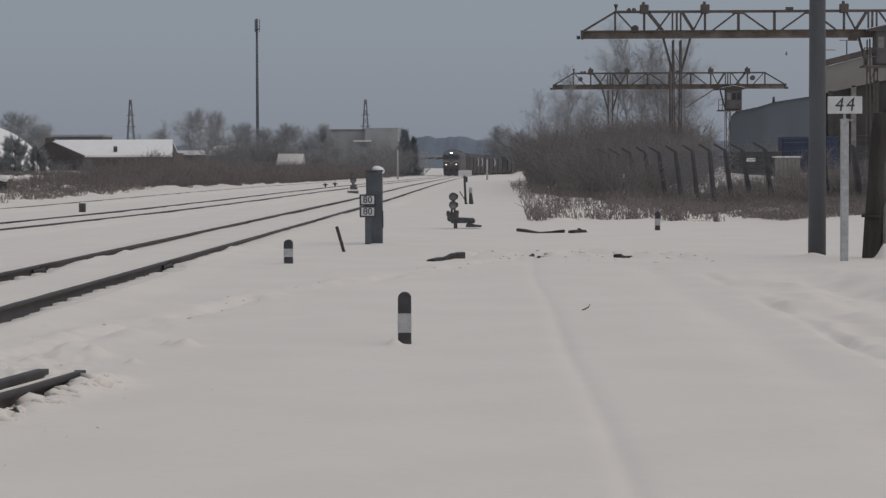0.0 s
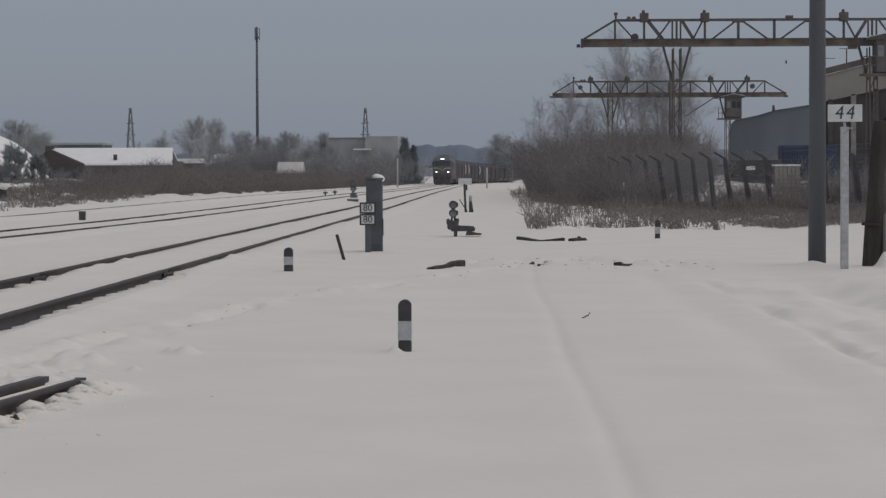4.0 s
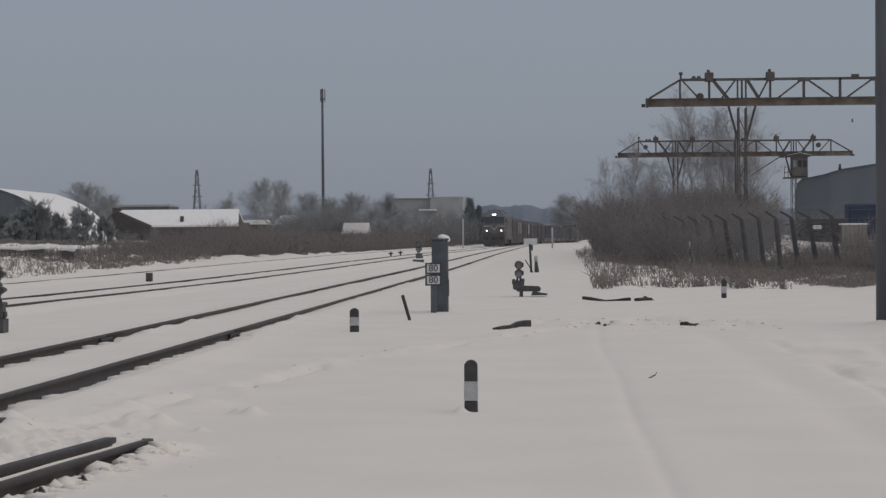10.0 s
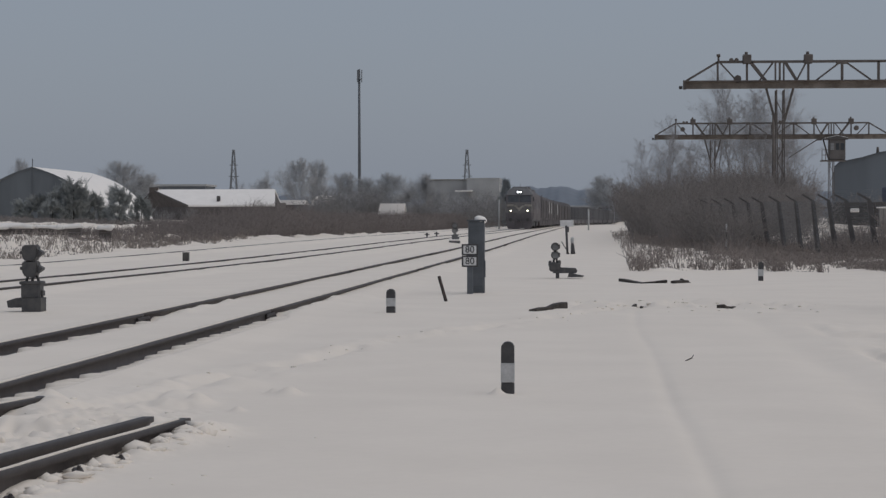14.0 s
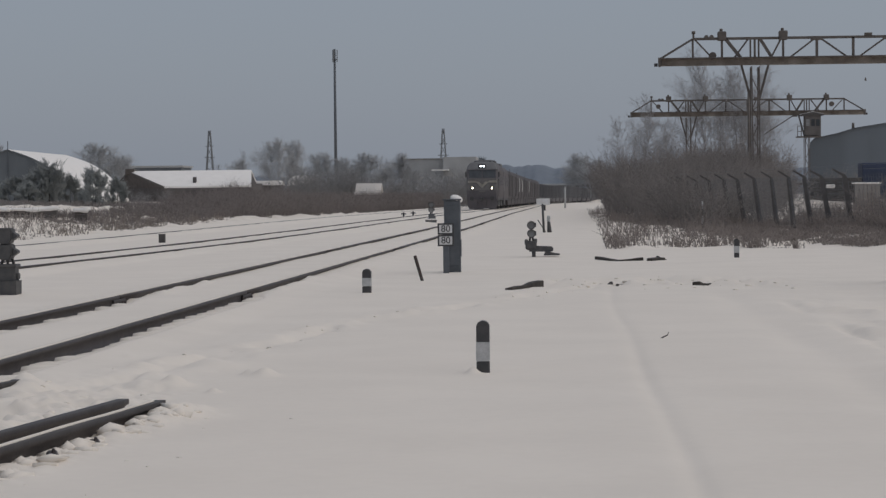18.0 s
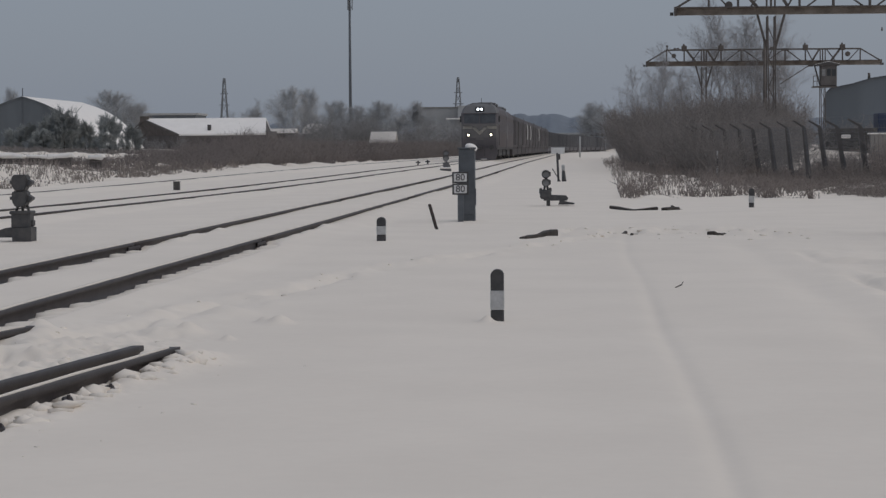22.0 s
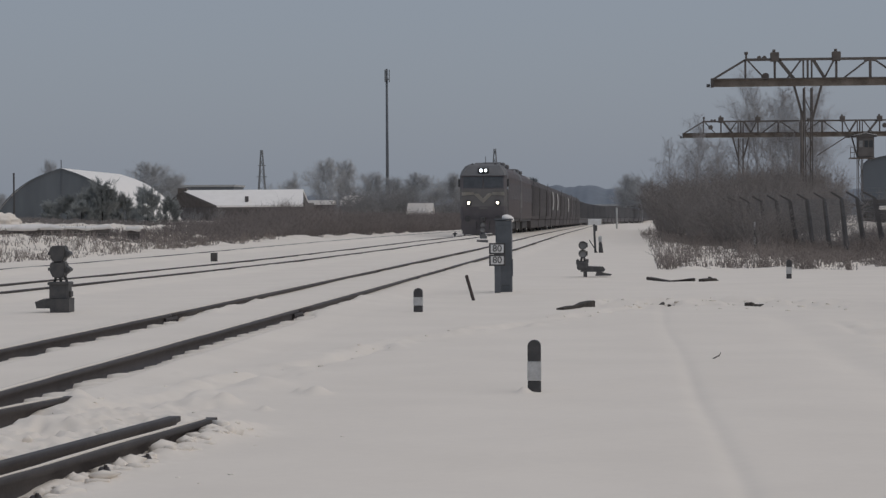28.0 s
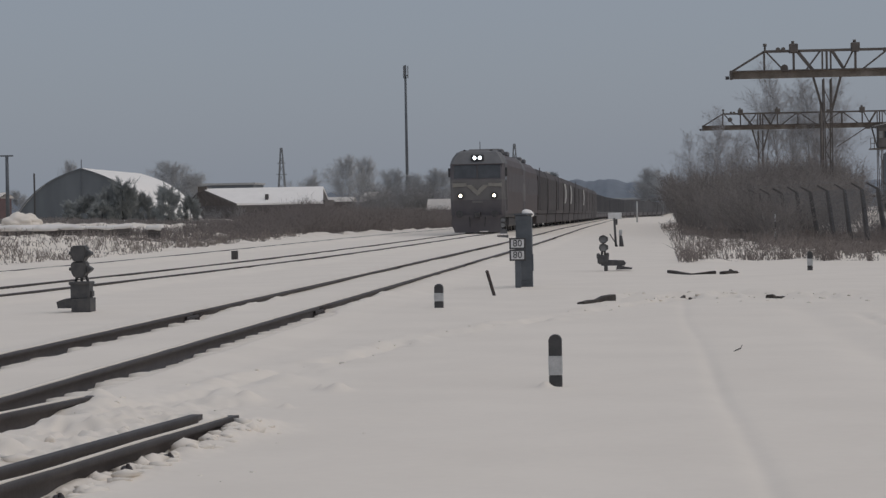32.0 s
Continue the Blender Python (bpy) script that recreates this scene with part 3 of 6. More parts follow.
def dwarf_signal(x, y, turn, base_side, iron, scale=1.0):
    """A ground signal with two hooded lamps on a cast base."""
    t = thing("ground_signal", "cast-iron dwarf railway signal with two hooded lamps", "railway signal", "ground signals", pose(x, y, gz(x, y), 0, 0, turn) @ Matrix.Scale(scale, 4))
    rad, step = (0.105, 0.205) if base_side else (0.135, 0.235)
    if base_side:
        bm = prism(bmesh.new(), [(-0.06, 0.13), (0.52, 0.13), (0.55, 0.19), (0.50, 0.255), (0.08, 0.275), (-0.06, 0.26)], -0.12, 0.12)
        part("plinth", bm, iron, t)
        part("foot", prism(bmesh.new(), [(0.30, 0.03), (0.69, 0.035), (0.71, 0.07), (0.52, 0.10), (0.40, 0.14), (0.33, 0.12)], -0.15, 0.13), iron, t)
        part("leg", box(0.01, 0.10, -0.09, 0.09, -0.2, 0.14, 0.01), iron, t)
        bm = box(-0.15, 0.13, -0.14, 0.14, 0.17, 0.40, 0.04)
        bx(bm, -0.17, -0.09, -0.1, 0.1, 0.30, 0.44, 0.02)
        bx(bm, 0.06, 0.14, -0.1, 0.1, 0.34, 0.45, 0.02)
        part("junction_box", bm, iron, t)
        z0 = 0.48
    else:
        bm = box(-0.27, 0.24, -0.2, 0.22, -0.2, 0.13, 0.02)
        part("plinth", bm, iron, t)
        bm = box(-0.13, 0.14, -0.15, 0.15, 0.12, 0.37, 0.025)
        bx(bm, -0.15, 0.17, -0.17, 0.17, 0.33, 0.38, 0.01)
        bx(bm, 0.12, 0.20, -0.10, 0.10, 0.16, 0.30, 0.015)
        part("junction_box", bm, iron, t)
        z0 = 0.46
    for px in (-0.05, 0.05):
        part("bracket", cyl(bmesh.new(), (px, 0, z0 - 0.12), (px * 0.6, 0, z0 + 0.01), 0.028, seg=8), iron, t)
    for k in range(2):
        zc = z0 + rad * 0.95 + k * step
        bm = cyl(bmesh.new(), (0, -0.10, zc), (0, 0.06, zc), rad, rad * 0.9, 18)
        cyl(bm, (0, 0.06, zc), (0, 0.14, zc), rad * 0.9, 0.05, 18)
        bx(bm, rad * 0.7, rad * 1.12, -0.08, 0.06, zc - 0.05, zc + 0.06, 0.01)
        lamp = part("lamp_housing", bm, iron, t)
        bm = bmesh.new()
        n = 12
        ring = []
        for yy, rr in ((-0.10, rad * 1.02), (-0.20, rad * 0.96)):
            ring.append([bm.verts.new((rr * math.cos(a), yy, zc + rr * math.sin(a))) for a in np.linspace(-0.2, math.pi + 0.2, n)])
        for i in range(n - 1):
            bm.faces.new((ring[0][i], ring[0][i + 1], ring[1][i + 1], ring[1][i]))
        bmesh.ops.solidify(bm, geom=bm.faces[:], thickness=0.008)
        part("hood", bm, iron, lamp)
        part("lens", cyl(bmesh.new(), (0, -0.118, zc), (0, -0.10, zc), rad * 0.74, rad * 0.86, 18), M_LENSPANE, lamp)
    return t


def old_dwarf_signal(x, y):
    """A ground signal seen from behind its hoods: two blocky heads on a box and a crooked footing."""
    t = thing("ground_signal", "grimy dark dwarf railway signal with two blocky lamp heads", "railway signal", "ground signals", pose(x, y, -0.045))
    part("footing", prism(bmesh.new(), [(-0.10, -0.2), (0.19, -0.2), (0.195, 0.17), (-0.10, 0.16)], -0.16, 0.18), M_SIGNAL, t)
    part("side_block", prism(bmesh.new(), [(-0.32, 0.02), (-0.08, 0.02), (-0.08, 0.17), (-0.20, 0.165), (-0.34, 0.12)], -0.12, 0.14), M_SIGNAL, t)
    part("junction_box", box(-0.12, 0.17, -0.13, 0.14, 0.15, 0.40, 0.02), M_SIGNAL, t)
    part("box_lid", box(-0.14, 0.19, -0.15, 0.16, 0.37, 0.42, 0.012), M_SIGNAL, t)
    part("cable_gland", box(0.16, 0.21, -0.06, 0.06, 0.19, 0.28, 0.012), M_SIGNAL, t)
    for px in (-0.07, 0.03, 0.13):
        part("bracket", cyl(bmesh.new(), (px, 0, 0.40), (px * 0.7 + 0.01, 0, 0.50), 0.022, seg=8), M_SIGNAL, t)
    for k, zc in enumerate((0.60, 0.84)):
        bm = prism(bmesh.new(), [(-0.10, 0.125), (0.11, 0.125), (0.12, 0.05), (0.12, -0.03), (0.075, -0.125), (-0.065, -0.125), (-0.115, -0.03), (-0.12, 0.05)], -0.14, 0.12)
        bmesh.ops.bevel(bm, geom=bm.edges[:], offset=0.018, segments=2, affect="EDGES")
        bmesh.ops.translate(bm, verts=bm.verts, vec=(0.01, 0, zc))
        h = part("lamp_housing", bm, M_SIGNAL, t)
        part("hood", prism(bmesh.new(), [(0.135, zc + 0.06), (0.20, zc + 0.02), (0.20, zc - 0.01), (0.13, zc - 0.06)], -0.1, 0.08), M_SIGNAL, h)
        part("side_knob", cyl(bmesh.new(), (-0.16, 0, zc + 0.01), (-0.12, 0, zc + 0.01), 0.025, seg=8), M_SIGNAL, h)


old_dwarf_signal(-8.5, 34.0)
dwarf_signal(-0.88, 53.3, 0, True, M_SIGNAL, 0.94)
far_signal = dwarf_signal(-7.13, 118, 0, False, M_OLDIRON, 1.1)
part("snow_ledge", box(-0.28, 0.25, -0.24, -0.1, 0.10, 0.17, 0.02), M_ROOFSNOW, far_signal, "snow lying on the plinth")


def cabinet():
    t = thing("trackside_cabinet", "tall grey steel trackside cabinet with two speed plates, snow on top", "trackside cabinet", m=pose(-2.25, 43.6, gz(-2.25, 43.6), 0, 0, 0))
    bm = box(-0.135, 0.175, -0.10, 0.16, -0.3, 1.37, 0.012)
    part("housing", bm, M_GREYSTEEL, t)
    part("door_panel", box(-0.105, 0.145, -0.113, -0.10, 0.12, 1.27, 0.004), M_GREYSTEEL, t)
    part("cap", box(-0.16, 0.20, -0.125, 0.185, 1.37, 1.40, 0.008), M_GREYSTEEL, t)
    part("hinge", cyl(bmesh.new(), (0.185, -0.09, 0.3), (0.185, -0.09, 0.62), 0.012, seg=6), M_GREYSTEEL, t)
    bm = bmesh.new()
    bmesh.ops.create_uvsphere(bm, u_segments=14, v_segments=8, radius=1)
    bmesh.ops.transform(bm, matrix=Matrix.Translation((0.10, 0.02, 1.40)) @ Matrix.Rotation(0.3, 4, "Y") @ Matrix.Diagonal((0.125, 0.13, 0.075, 1)), verts=bm.verts)
    part("snow_cap", bm, M_ROOFSNOW, t, "rounded cap of white snow", smooth=True)
    # post in front that carries the speed plates
    p = thing("speed_sign", "grey metal post with two white speed plates reading 80", "speed sign", m=pose(-2.335, 43.2, gz(-2.335, 43.2)))
    part("post", box(-0.055, 0.055, -0.03, 0.03, -0.3, 0.95, 0.006), M_GREYSTEEL, p)
    for z in (0.62, 0.84):
        pl = part("plate", box(-0.155, 0.155, -0.045, -0.032, z - 0.107, z + 0.107, 0.004), M_BLACK, p, "white plate with black border")
        part("plate_face", box(-0.122, 0.122, -0.05, -0.044, z - 0.077, z + 0.077), M_PLATE, pl)
        part("writing", text_mesh("80", 0.18, 0.002, 0.006), M_BLACK, pl).matrix_basis = pose(0, -0.0525, z, 90, 0, 0)


cabinet()


def stick(p0, p1, r):
    solo("rusty_stake", bar(bmesh.new(), p0, p1, r), M_RUSTSTICK, "thin rusty leaning steel stake in snow", "stake")


stick((-2.50, 39.2, -0.25), (-2.67, 39.4, 0.30), 0.04)


def km_sign():
    x, y = 5.3, 34.3
    t = thing("kilometre_sign", "white square post with a white plate reading 44", "track sign", m=pose(x, y, gz(x, y)))
    part("post", box(-0.055, 0.055, -0.055, 0.055, -0.3, 2.13, 0.006), M_WHITE, t)
    part("bracket", box(-0.018, 0.018, -0.01, 0.01, 2.13, 2.25), M_WHITE, t)
    part("cap", box(-0.06, 0.115, -0.06, 0.06, 2.10, 2.12), M_WHITE, t)
    pl = part("plate", box(-0.258, 0.258, -0.035, -0.02, 2.205, 2.463, 0.006), M_PLATE, t)
    part("writing", text_mesh("44", 0.29, 0.002, 0.0, 1.22, 0.16), M_BLACK, pl).matrix_basis = pose(-0.01, -0.0375, 2.335, 90, 0, 0) @ Matrix.Diagonal((0.93, 1, 1, 1))


km_sign()


def steel_pole():
    x, y = 5.22, 36.6
    t = thing("steel_pole", "thick grey painted round steel pole rising from snow", "pole", m=pose(x, y, gz(x, y)))
    bm = cyl(bmesh.new(), (0, 0, -0.4), (0, 0, 11), 0.145, 0.105, 20)
    part("shaft", bm, M_POLE, t)


steel_pole()


def timber_post():
    x, y = 5.89, 35.5
    t = thing("timber_post", "dark weathered leaning timber post banked with snow", "post", m=pose(x, y, gz(x, y)))
    bm = cyl(bmesh.new(), (-0.02, 0, -0.4), (0.17, 0.05, 2.25), 0.155, 0.125, 14)
    bmesh.ops.subdivide_edges(bm, edges=[e for e in bm.edges if e.calc_length() > 1], cuts=9)
    for v in bm.verts:
        v.co += 0.035 * noise.noise_vector(Vector((v.co.x * 7, v.co.y * 7, v.co.z * 1.3)))
    part("shaft", bm, M_WOOD, t)
    part("stub", box(0.18, 0.42, -0.1, 0.12, -0.4, 0.82, 0.03), M_CONC, t, "pale mossy concrete stub")
    part("strap", cyl(bmesh.new(), (0.02, 0, 0.62), (0.024, 0, 0.67), 0.162, seg=14), M_RUSTSTICK, t)


timber_post()


def plank(x0, y0, x1, y1, w, h, label="dark broken timber half sunk in snow", tip=0.0):
    c = ((x0 + x1) / 2, (y0 + y1) / 2)
    ln = math.hypot(x1 - x0, y1 - y0)
    a = math.degrees(math.atan2(y1 - y0, x1 - x0))
    bm = box(-ln / 2, ln / 2, -w / 2, w / 2, -0.15, h, 0.012)
    bmesh.ops.subdivide_edges(bm, edges=[e for e in bm.edges if e.calc_length() > ln * 0.5], cuts=3)
    for v in bm.verts:
        v.co += Vector((0, noise.noise(v.co * 3 + Vector((x0, y0, 0))) * 0.03, noise.noise(v.co * 2 + Vector((y0, x0, 0))) * 0.018 + noise.noise(v.co * 9 + Vector((x0, y0, 0))) * 0.015 - tip * v.co.x / ln * 2))
    solo("timber_debris", bm, M_WOOD, label, "timber", "timber pieces in the snow", pose(c[0], c[1], gz(*c), 0, 0, a))


plank(-0.92, 34.6, -0.46, 36.0, 0.13, 0.06, tip=-0.03)
plank(0.62, 51.2, 1.10, 49.5, 0.11, 0.05, tip=0.03)
plank(1.05, 49.6, 1.60, 49.7, 0.10, 0.05, tip=-0.03)
plank(1.73, 49.3, 2.02, 49.9, 0.15, 0.06)
plank(1.92, 50.0, 2.16, 50.3, 0.07, 0.04, "small splintered board in trodden snow", 0.05)
plank(1.97, 35.7, 2.12, 36.1, 0.12, 0.075, tip=0.03)
plank(2.08, 36.0, 2.25, 36.5, 0.06, 0.02, "small splintered board in trodden snow")
plank(0.52, 36.0, 0.68, 37.2, 0.05, 0.02, "small splintered board in trodden snow", -0.03)
plank(0.75, 35.7, 0.88, 37.2, 0.05, 0.03, "small splintered board in trodden snow", 0.04)


def board_sign():
    x, y = -0.95, 89.8
    t = thing("board_sign", "small pale rectangular board on a dark post", "track sign", m=pose(x, y, gz(x, y)))
    part("post", cyl(bmesh.new(), (-0.03, 0, -0.3), (-0.09, 0, 1.12), 0.045, seg=8), M_BLACK, t)
    part("board", box(-0.33, 0.2, -0.03, 0.0, 1.08, 1.33, 0.008), M_PLATE, t)
    part("stake", bar(bmesh.new(), (0.15, 0, -0.2), (-0.28, 0, 0.50), 0.035), M_BLACK, t)
    part("cable_stub", cyl(bmesh.new(), (0.19, 0, -0.2), (0.15, 0, 0.42), 0.11, 0.06, 8), M_BLACK, t)
    part("white_cap", box(0.08, 0.21, -0.03, 0.03, 0.42, 0.66, 0.03), M_WHITE, t)


board_sign()


def small_box(x, y, w, h, label):
    t = thing("cable_box", label, "cable box", "cable boxes", pose(x, y, gz(x, y)))
    part("case", box(-w / 2, w / 2, -w / 2, w / 2, -0.2, h, 0.015), M_DARKCONC, t)
    part("lid", box(-w / 2 - 0.01, w / 2 + 0.01, -w / 2 - 0.01, w / 2 + 0.01, h, h + 0.025, 0.008), M_DARKCONC, t)


small_box(-13.4, 74.5, 0.2, 0.26, "small grey concrete cable box beside the rail")


# ---- vegetation ----
rng = np.random.default_rng(7)


def grow(n_stem, h, spread, fork, seed, thin=0.012, droop=0.0):
    """Stems from one root that fork again and again; returns stick arrays."""
    r = np.random.default_rng(seed)
    out = []

    def limb(p, d, ln, rad, depth):
        k = 3
        for i in range(k):
            d = d + r.normal(0, 0.10, 3)
            d[2] += 0.04 - droop * (fork - depth) * 0.05
            d = d / np.linalg.norm(d)
            q = p + d * ln / k
            out.append((p, q, rad * (1 - 0.25 * i / k), rad * (1 - 0.25 * (i + 1) / k)))
            if depth > 0:
                for _ in range(2 if i else 1):
                    b = d + r.normal(0, 0.55, 3)
                    b[2] = abs(b[2]) * 0.8 + 0.15
                    b = b / np.linalg.norm(b)
                    limb(q, b, ln * r.uniform(0.45, 0.7), max(rad * 0.55, thin * 0.6), depth - 1)
            p = q
    for _ in range(n_stem):
        a, s = r.uniform(0, 6.28), r.uniform(0, spread)
        d = np.array([math.cos(a) * s, math.sin(a) * s, 1.0])
        limb(np.array([math.cos(a), math.sin(a), 0]) * r.uniform(0, 0.3) * (n_stem > 1), d / np.linalg.norm(d), h * r.uniform(0.55, 0.8), thin * 2.2, fork)
    return out


def bush_mesh(name, seed, n, h, spread, fork, thin):
    o = grow(n, h, spread, fork, seed, thin)
    return sticks(name, [a[0] for a in o], [a[1] for a in o], [a[2] for a in o], [a[3] for a in o], True)


def tree_meshes(seed, h, crown, thin, n_limb=16, fork=2, upright=0.9, subs=3):
    """A tapered trunk with limbs; the crown is the fine twigs."""
    r = np.random.default_rng(seed)
    tr, tw = [], []
    p, d, rad = np.zeros(3), np.array([0, 0, 1.0]), h * 0.008
    pts = []
    for i in range(8):
        d = d + np.append(r.normal(0, 0.05, 2), 0.03)
        d /= np.linalg.norm(d)
        q = p + d * h / 8
        r2 = h * 0.008 * (1 - (i + 1) / 8.5)
        tr.append((p, q, rad, r2))
        pts.append((p, q, rad))
        p, rad = q, r2
    for i in range(n_limb):
        t = r.uniform(0.28, 0.98)
        k = min(7, int(t * 8))
        a = pts[k][0] + (pts[k][1] - pts[k][0]) * (t * 8 - k)
        ang = r.uniform(0, 6.28)
        dd = np.array([math.cos(ang), math.sin(ang), upright * r.uniform(0.7, 1.5)])
        dd /= np.linalg.norm(dd)
        ln = crown * (1.15 - t) * r.uniform(0.8, 1.3) + 0.08 * h
        pp, rr = a, pts[k][2] * 0.4
        for j in range(4):
            dd = dd + r.normal(0, 0.12, 3) + np.array([0, 0, 0.08])
            dd /= np.linalg.norm(dd)
            qq = pp + dd * ln / 4
            tr.append((pp, qq, rr, rr * 0.72))
            for _ in range(subs):
                b = dd + r.normal(0, 0.5, 3)
                b /= np.linalg.norm(b)
                sub = grow(1, ln * 0.45, 0, fork, int(r.integers(1e9)), thin)
                rot = np.array(Vector(b).to_track_quat("Z", "Y").to_matrix())
                tw += [(qq + rot @ s[0], qq + rot @ s[1], s[2] * 0.6, s[3] * 0.6) for s in sub]
            pp, rr = qq, rr * 0.72
    f = lambda nm, o, tip: sticks(nm, [a[0] for a in o], [a[1] for a in o], [a[2] for a in o], [a[3] for a in o], tip)
    return f("trunk", tr, False), f("crown", tw, True)


TREES = {}


def tree(kind, x, y, s, label, group, matr, sx=1.0, z=None):
    if kind not in TREES:
        seed, h, crown, thin, nl, fork, up, subs = kind
        TREES[kind] = tree_meshes(seed, h, crown, thin, nl, fork, up, subs)
    a, b = TREES[kind]
    t = thing("bare_tree", label, "tree", group, pose(x, y, gz(x, y) - 0.1 if z is None else z, 0, 0, (x * 37 + y * 11) % 360) @ Matrix.Diagonal((s * sx, s * sx, s, 1)))
    for nm, me in (("trunk", a), ("crown", b)):
        key = nm + matr.name + str(kind)
        if key not in TREES:
            TREES[key] = me.copy()
            TREES[key].materials.append(matr)
        part(nm, TREES[key], None, t)
    return t


BIRCH_A = (11, 10.0, 2.7, 0.0085, 26, 2, 2.0, 2)
BIRCH_B = (23, 10.0, 3.0, 0.0085, 26, 2, 1.8, 2)
ROUND_A = (31, 10.0, 4.6, 0.015, 46, 1, 0.8, 8)
ROUND_B = (47, 10.0, 4.2, 0.015, 42, 1, 0.9, 8)

# the thicket beside the fence
BUSH = [bush_mesh("bush", 100 + i, 10, 2.0, 0.75, 2, 0.0085) for i in range(4)]
for me in BUSH:
    me.materials.append(M_TWIG)


def bush_front(x):
    """Nearest row of tall bushes: it meets the fence line and stays behind it."""
    return np.interp(x, [1.9, 3.3, 4.6, 5.4, 6.0, 7.0, 8.0, 9.0], [128, 104, 84, 86, 87.5, 87.5, 83, 79])


k = 0
for y in np.concatenate([np.arange(78, 130, 1.9), np.arange(130, 240, 3.5)]):
    left = np.interp(y, [64, 90, 165, 240], [2.2, 2.8, 3.4, 4.3])
    right = np.interp(y, [76, 84, 110, 140, 170, 240], [8.4, 8.2, 9.9, 11, 11, 12])
    n = 6 if y < 130 else 4
    for xx in np.linspace(left, right, n) + rng.uniform(-0.7, 0.7, n):
        if y < bush_front(xx) + 0.6 or (y < 96 and xx / y > 0.089):
            continue
        a = xx / y
        s = float(np.interp(y, [64, 80, 110, 160, 240], [0.6, 0.75, 1.2, 1.6, 1.85])) * float(np.interp(a, [0.06, 0.075, 0.095], [1, 0.95, 0.8])) * rng.uniform(0.75, 1.15)
        b = tagged(new("bare_bush", BUSH[k % 4]), "leafless dark grey-brown bush in a thicket", "bush", "thicket bushes")
        b.matrix_basis = pose(xx, y, gz(xx, y) - 0.05, 0, 0, rng.uniform(0, 360)) @ Matrix.Scale(s, 4)
        k += 1
for y in np.arange(132, 190, 4.5):
    for xx in np.linspace(0.052, 0.084, 5) * y + rng.uniform(-0.7, 0.7, 5):
        b = tagged(new("bare_bush", BUSH[k % 4]), "tall leafless grey bush behind the thicket", "bush", "thicket bushes")
        b.matrix_basis = pose(xx, y, gz(xx, y) - 0.05, 0, 0, rng.uniform(0, 360)) @ Matrix.Scale(float(np.interp(y, [130, 190], [1.55, 2.0])) * rng.uniform(0.85, 1.1), 4)
        k += 1
for x, y, s, kd in ((4.9, 150, 0.66, BIRCH_A), (5.9, 160, 0.78, BIRCH_B), (4.4, 170, 0.66, BIRCH_B), (12.5, 225, 1.3, BIRCH_A), (14.3, 232, 1.45, BIRCH_B), (16.6, 228, 1.35, BIRCH_A), (18.5, 235, 1.35, BIRCH_B), (20.5, 240, 1.25, BIRCH_B), (10.5, 240, 0.9, BIRCH_A), (8.6, 210, 0.65, BIRCH_B), (17.6, 222, 1.2, BIRCH_B), (15.4, 238, 1.3, BIRCH_A)):
    tree(kd, x, y, s, "bare grey birch tree behind the fence", "birches behind the fence", M_BIRCH)


def scatter_sticks(name, n, area, hgt, thin, seed, forks=2, lean=0.25):
    """Standing stems over an area given by a function of two random numbers."""
    r = np.random.default_rng(seed)
    x, y = area(r.random(n), r.random(n))
    z = ground_z(x, y) - 0.03
    h = hgt(x, y) * r.uniform(0.45, 1.1, n)
    top = np.stack([x + r.normal(0, lean, n) * h, y + r.normal(0, lean, n) * h, z + h], 1)
    bot = np.stack([x, y, z], 1)
    P0, P1, R0, R1 = [bot], [top], [np.full(n, thin)], [np.full(n, thin * 0.45)]
    for i in range(forks):
        f = r.uniform(0.3, 0.85, (n, 1))
        a = bot + (top - bot) * f
        ln = (h * r.uniform(0.25, 0.5, n))[:, None]
        d = np.stack([r.normal(0, 0.5, n), r.normal(0, 0.5, n), r.uniform(0.5, 1.0, n)], 1)
        P0.append(a)
        P1.append(a + d * ln)
        R0.append(np.full(n, thin * 0.7))
        R1.append(np.full(n, thin * 0.3))
    return sticks(name, np.concatenate(P0), np.concatenate(P1), np.concatenate(R0), np.concatenate(R1), True)


def weeds_right(a, b):
    y = 62 + 110 * b ** 2.2
    lo = np.interp(y, [62, 90, 165], [1.0, 1.2, 1.4])
    hi = np.interp(y, [62, 70, 90, 165], [6.0, 6.4, 4.6, 3.0])
    a = np.where(vnoise(a * 9, b * 60, 1.0, 21) > 0.1, a, a ** 0.6 * 0.98)
    return lo + (hi - lo) * a, y - 8.0 * np.clip((lo + (hi - lo) * a - 4) / 4, 0, 1)


solo("dry_weeds", scatter_sticks("dry_weeds", 3200, weeds_right, lambda x, y: 0.32 + 0.6 * np.clip(vnoise(x, y, 1.1, 5), -0.45, 1), 0.010, 3, 3, 0.3), M_UNDER, "brown dry weed stalks poking through the snow", "weeds", kind="stuff")


def hedge_left(a, b):
    y = 98 * (420 / 98) ** b
    c = np.interp(y, [90, 142, 240, 420], [-19.0, -20.3, -17.4, -16.5])
    return c - 4.5 * a, y


solo("hedgerow", scatter_sticks("hedgerow", 24000, hedge_left, lambda x, y: np.interp(y, [95, 115, 128, 150, 190, 240, 420], [0.12, 0.35, 0.9, 1.85, 1.7, 1.9, 2.6]) * (1 + 0.25 * vnoise(x, y, 6, 8)), 0.0125, 4, 3), M_HEDGE, "dense reddish-brown leafless hedgerow along the tracks", "hedgerow", kind="stuff")


def weeds_left(a, b):
    y = 48 + 85 * b
    return -17.6 - 0.013 * y - 13 * a ** 1.5, y


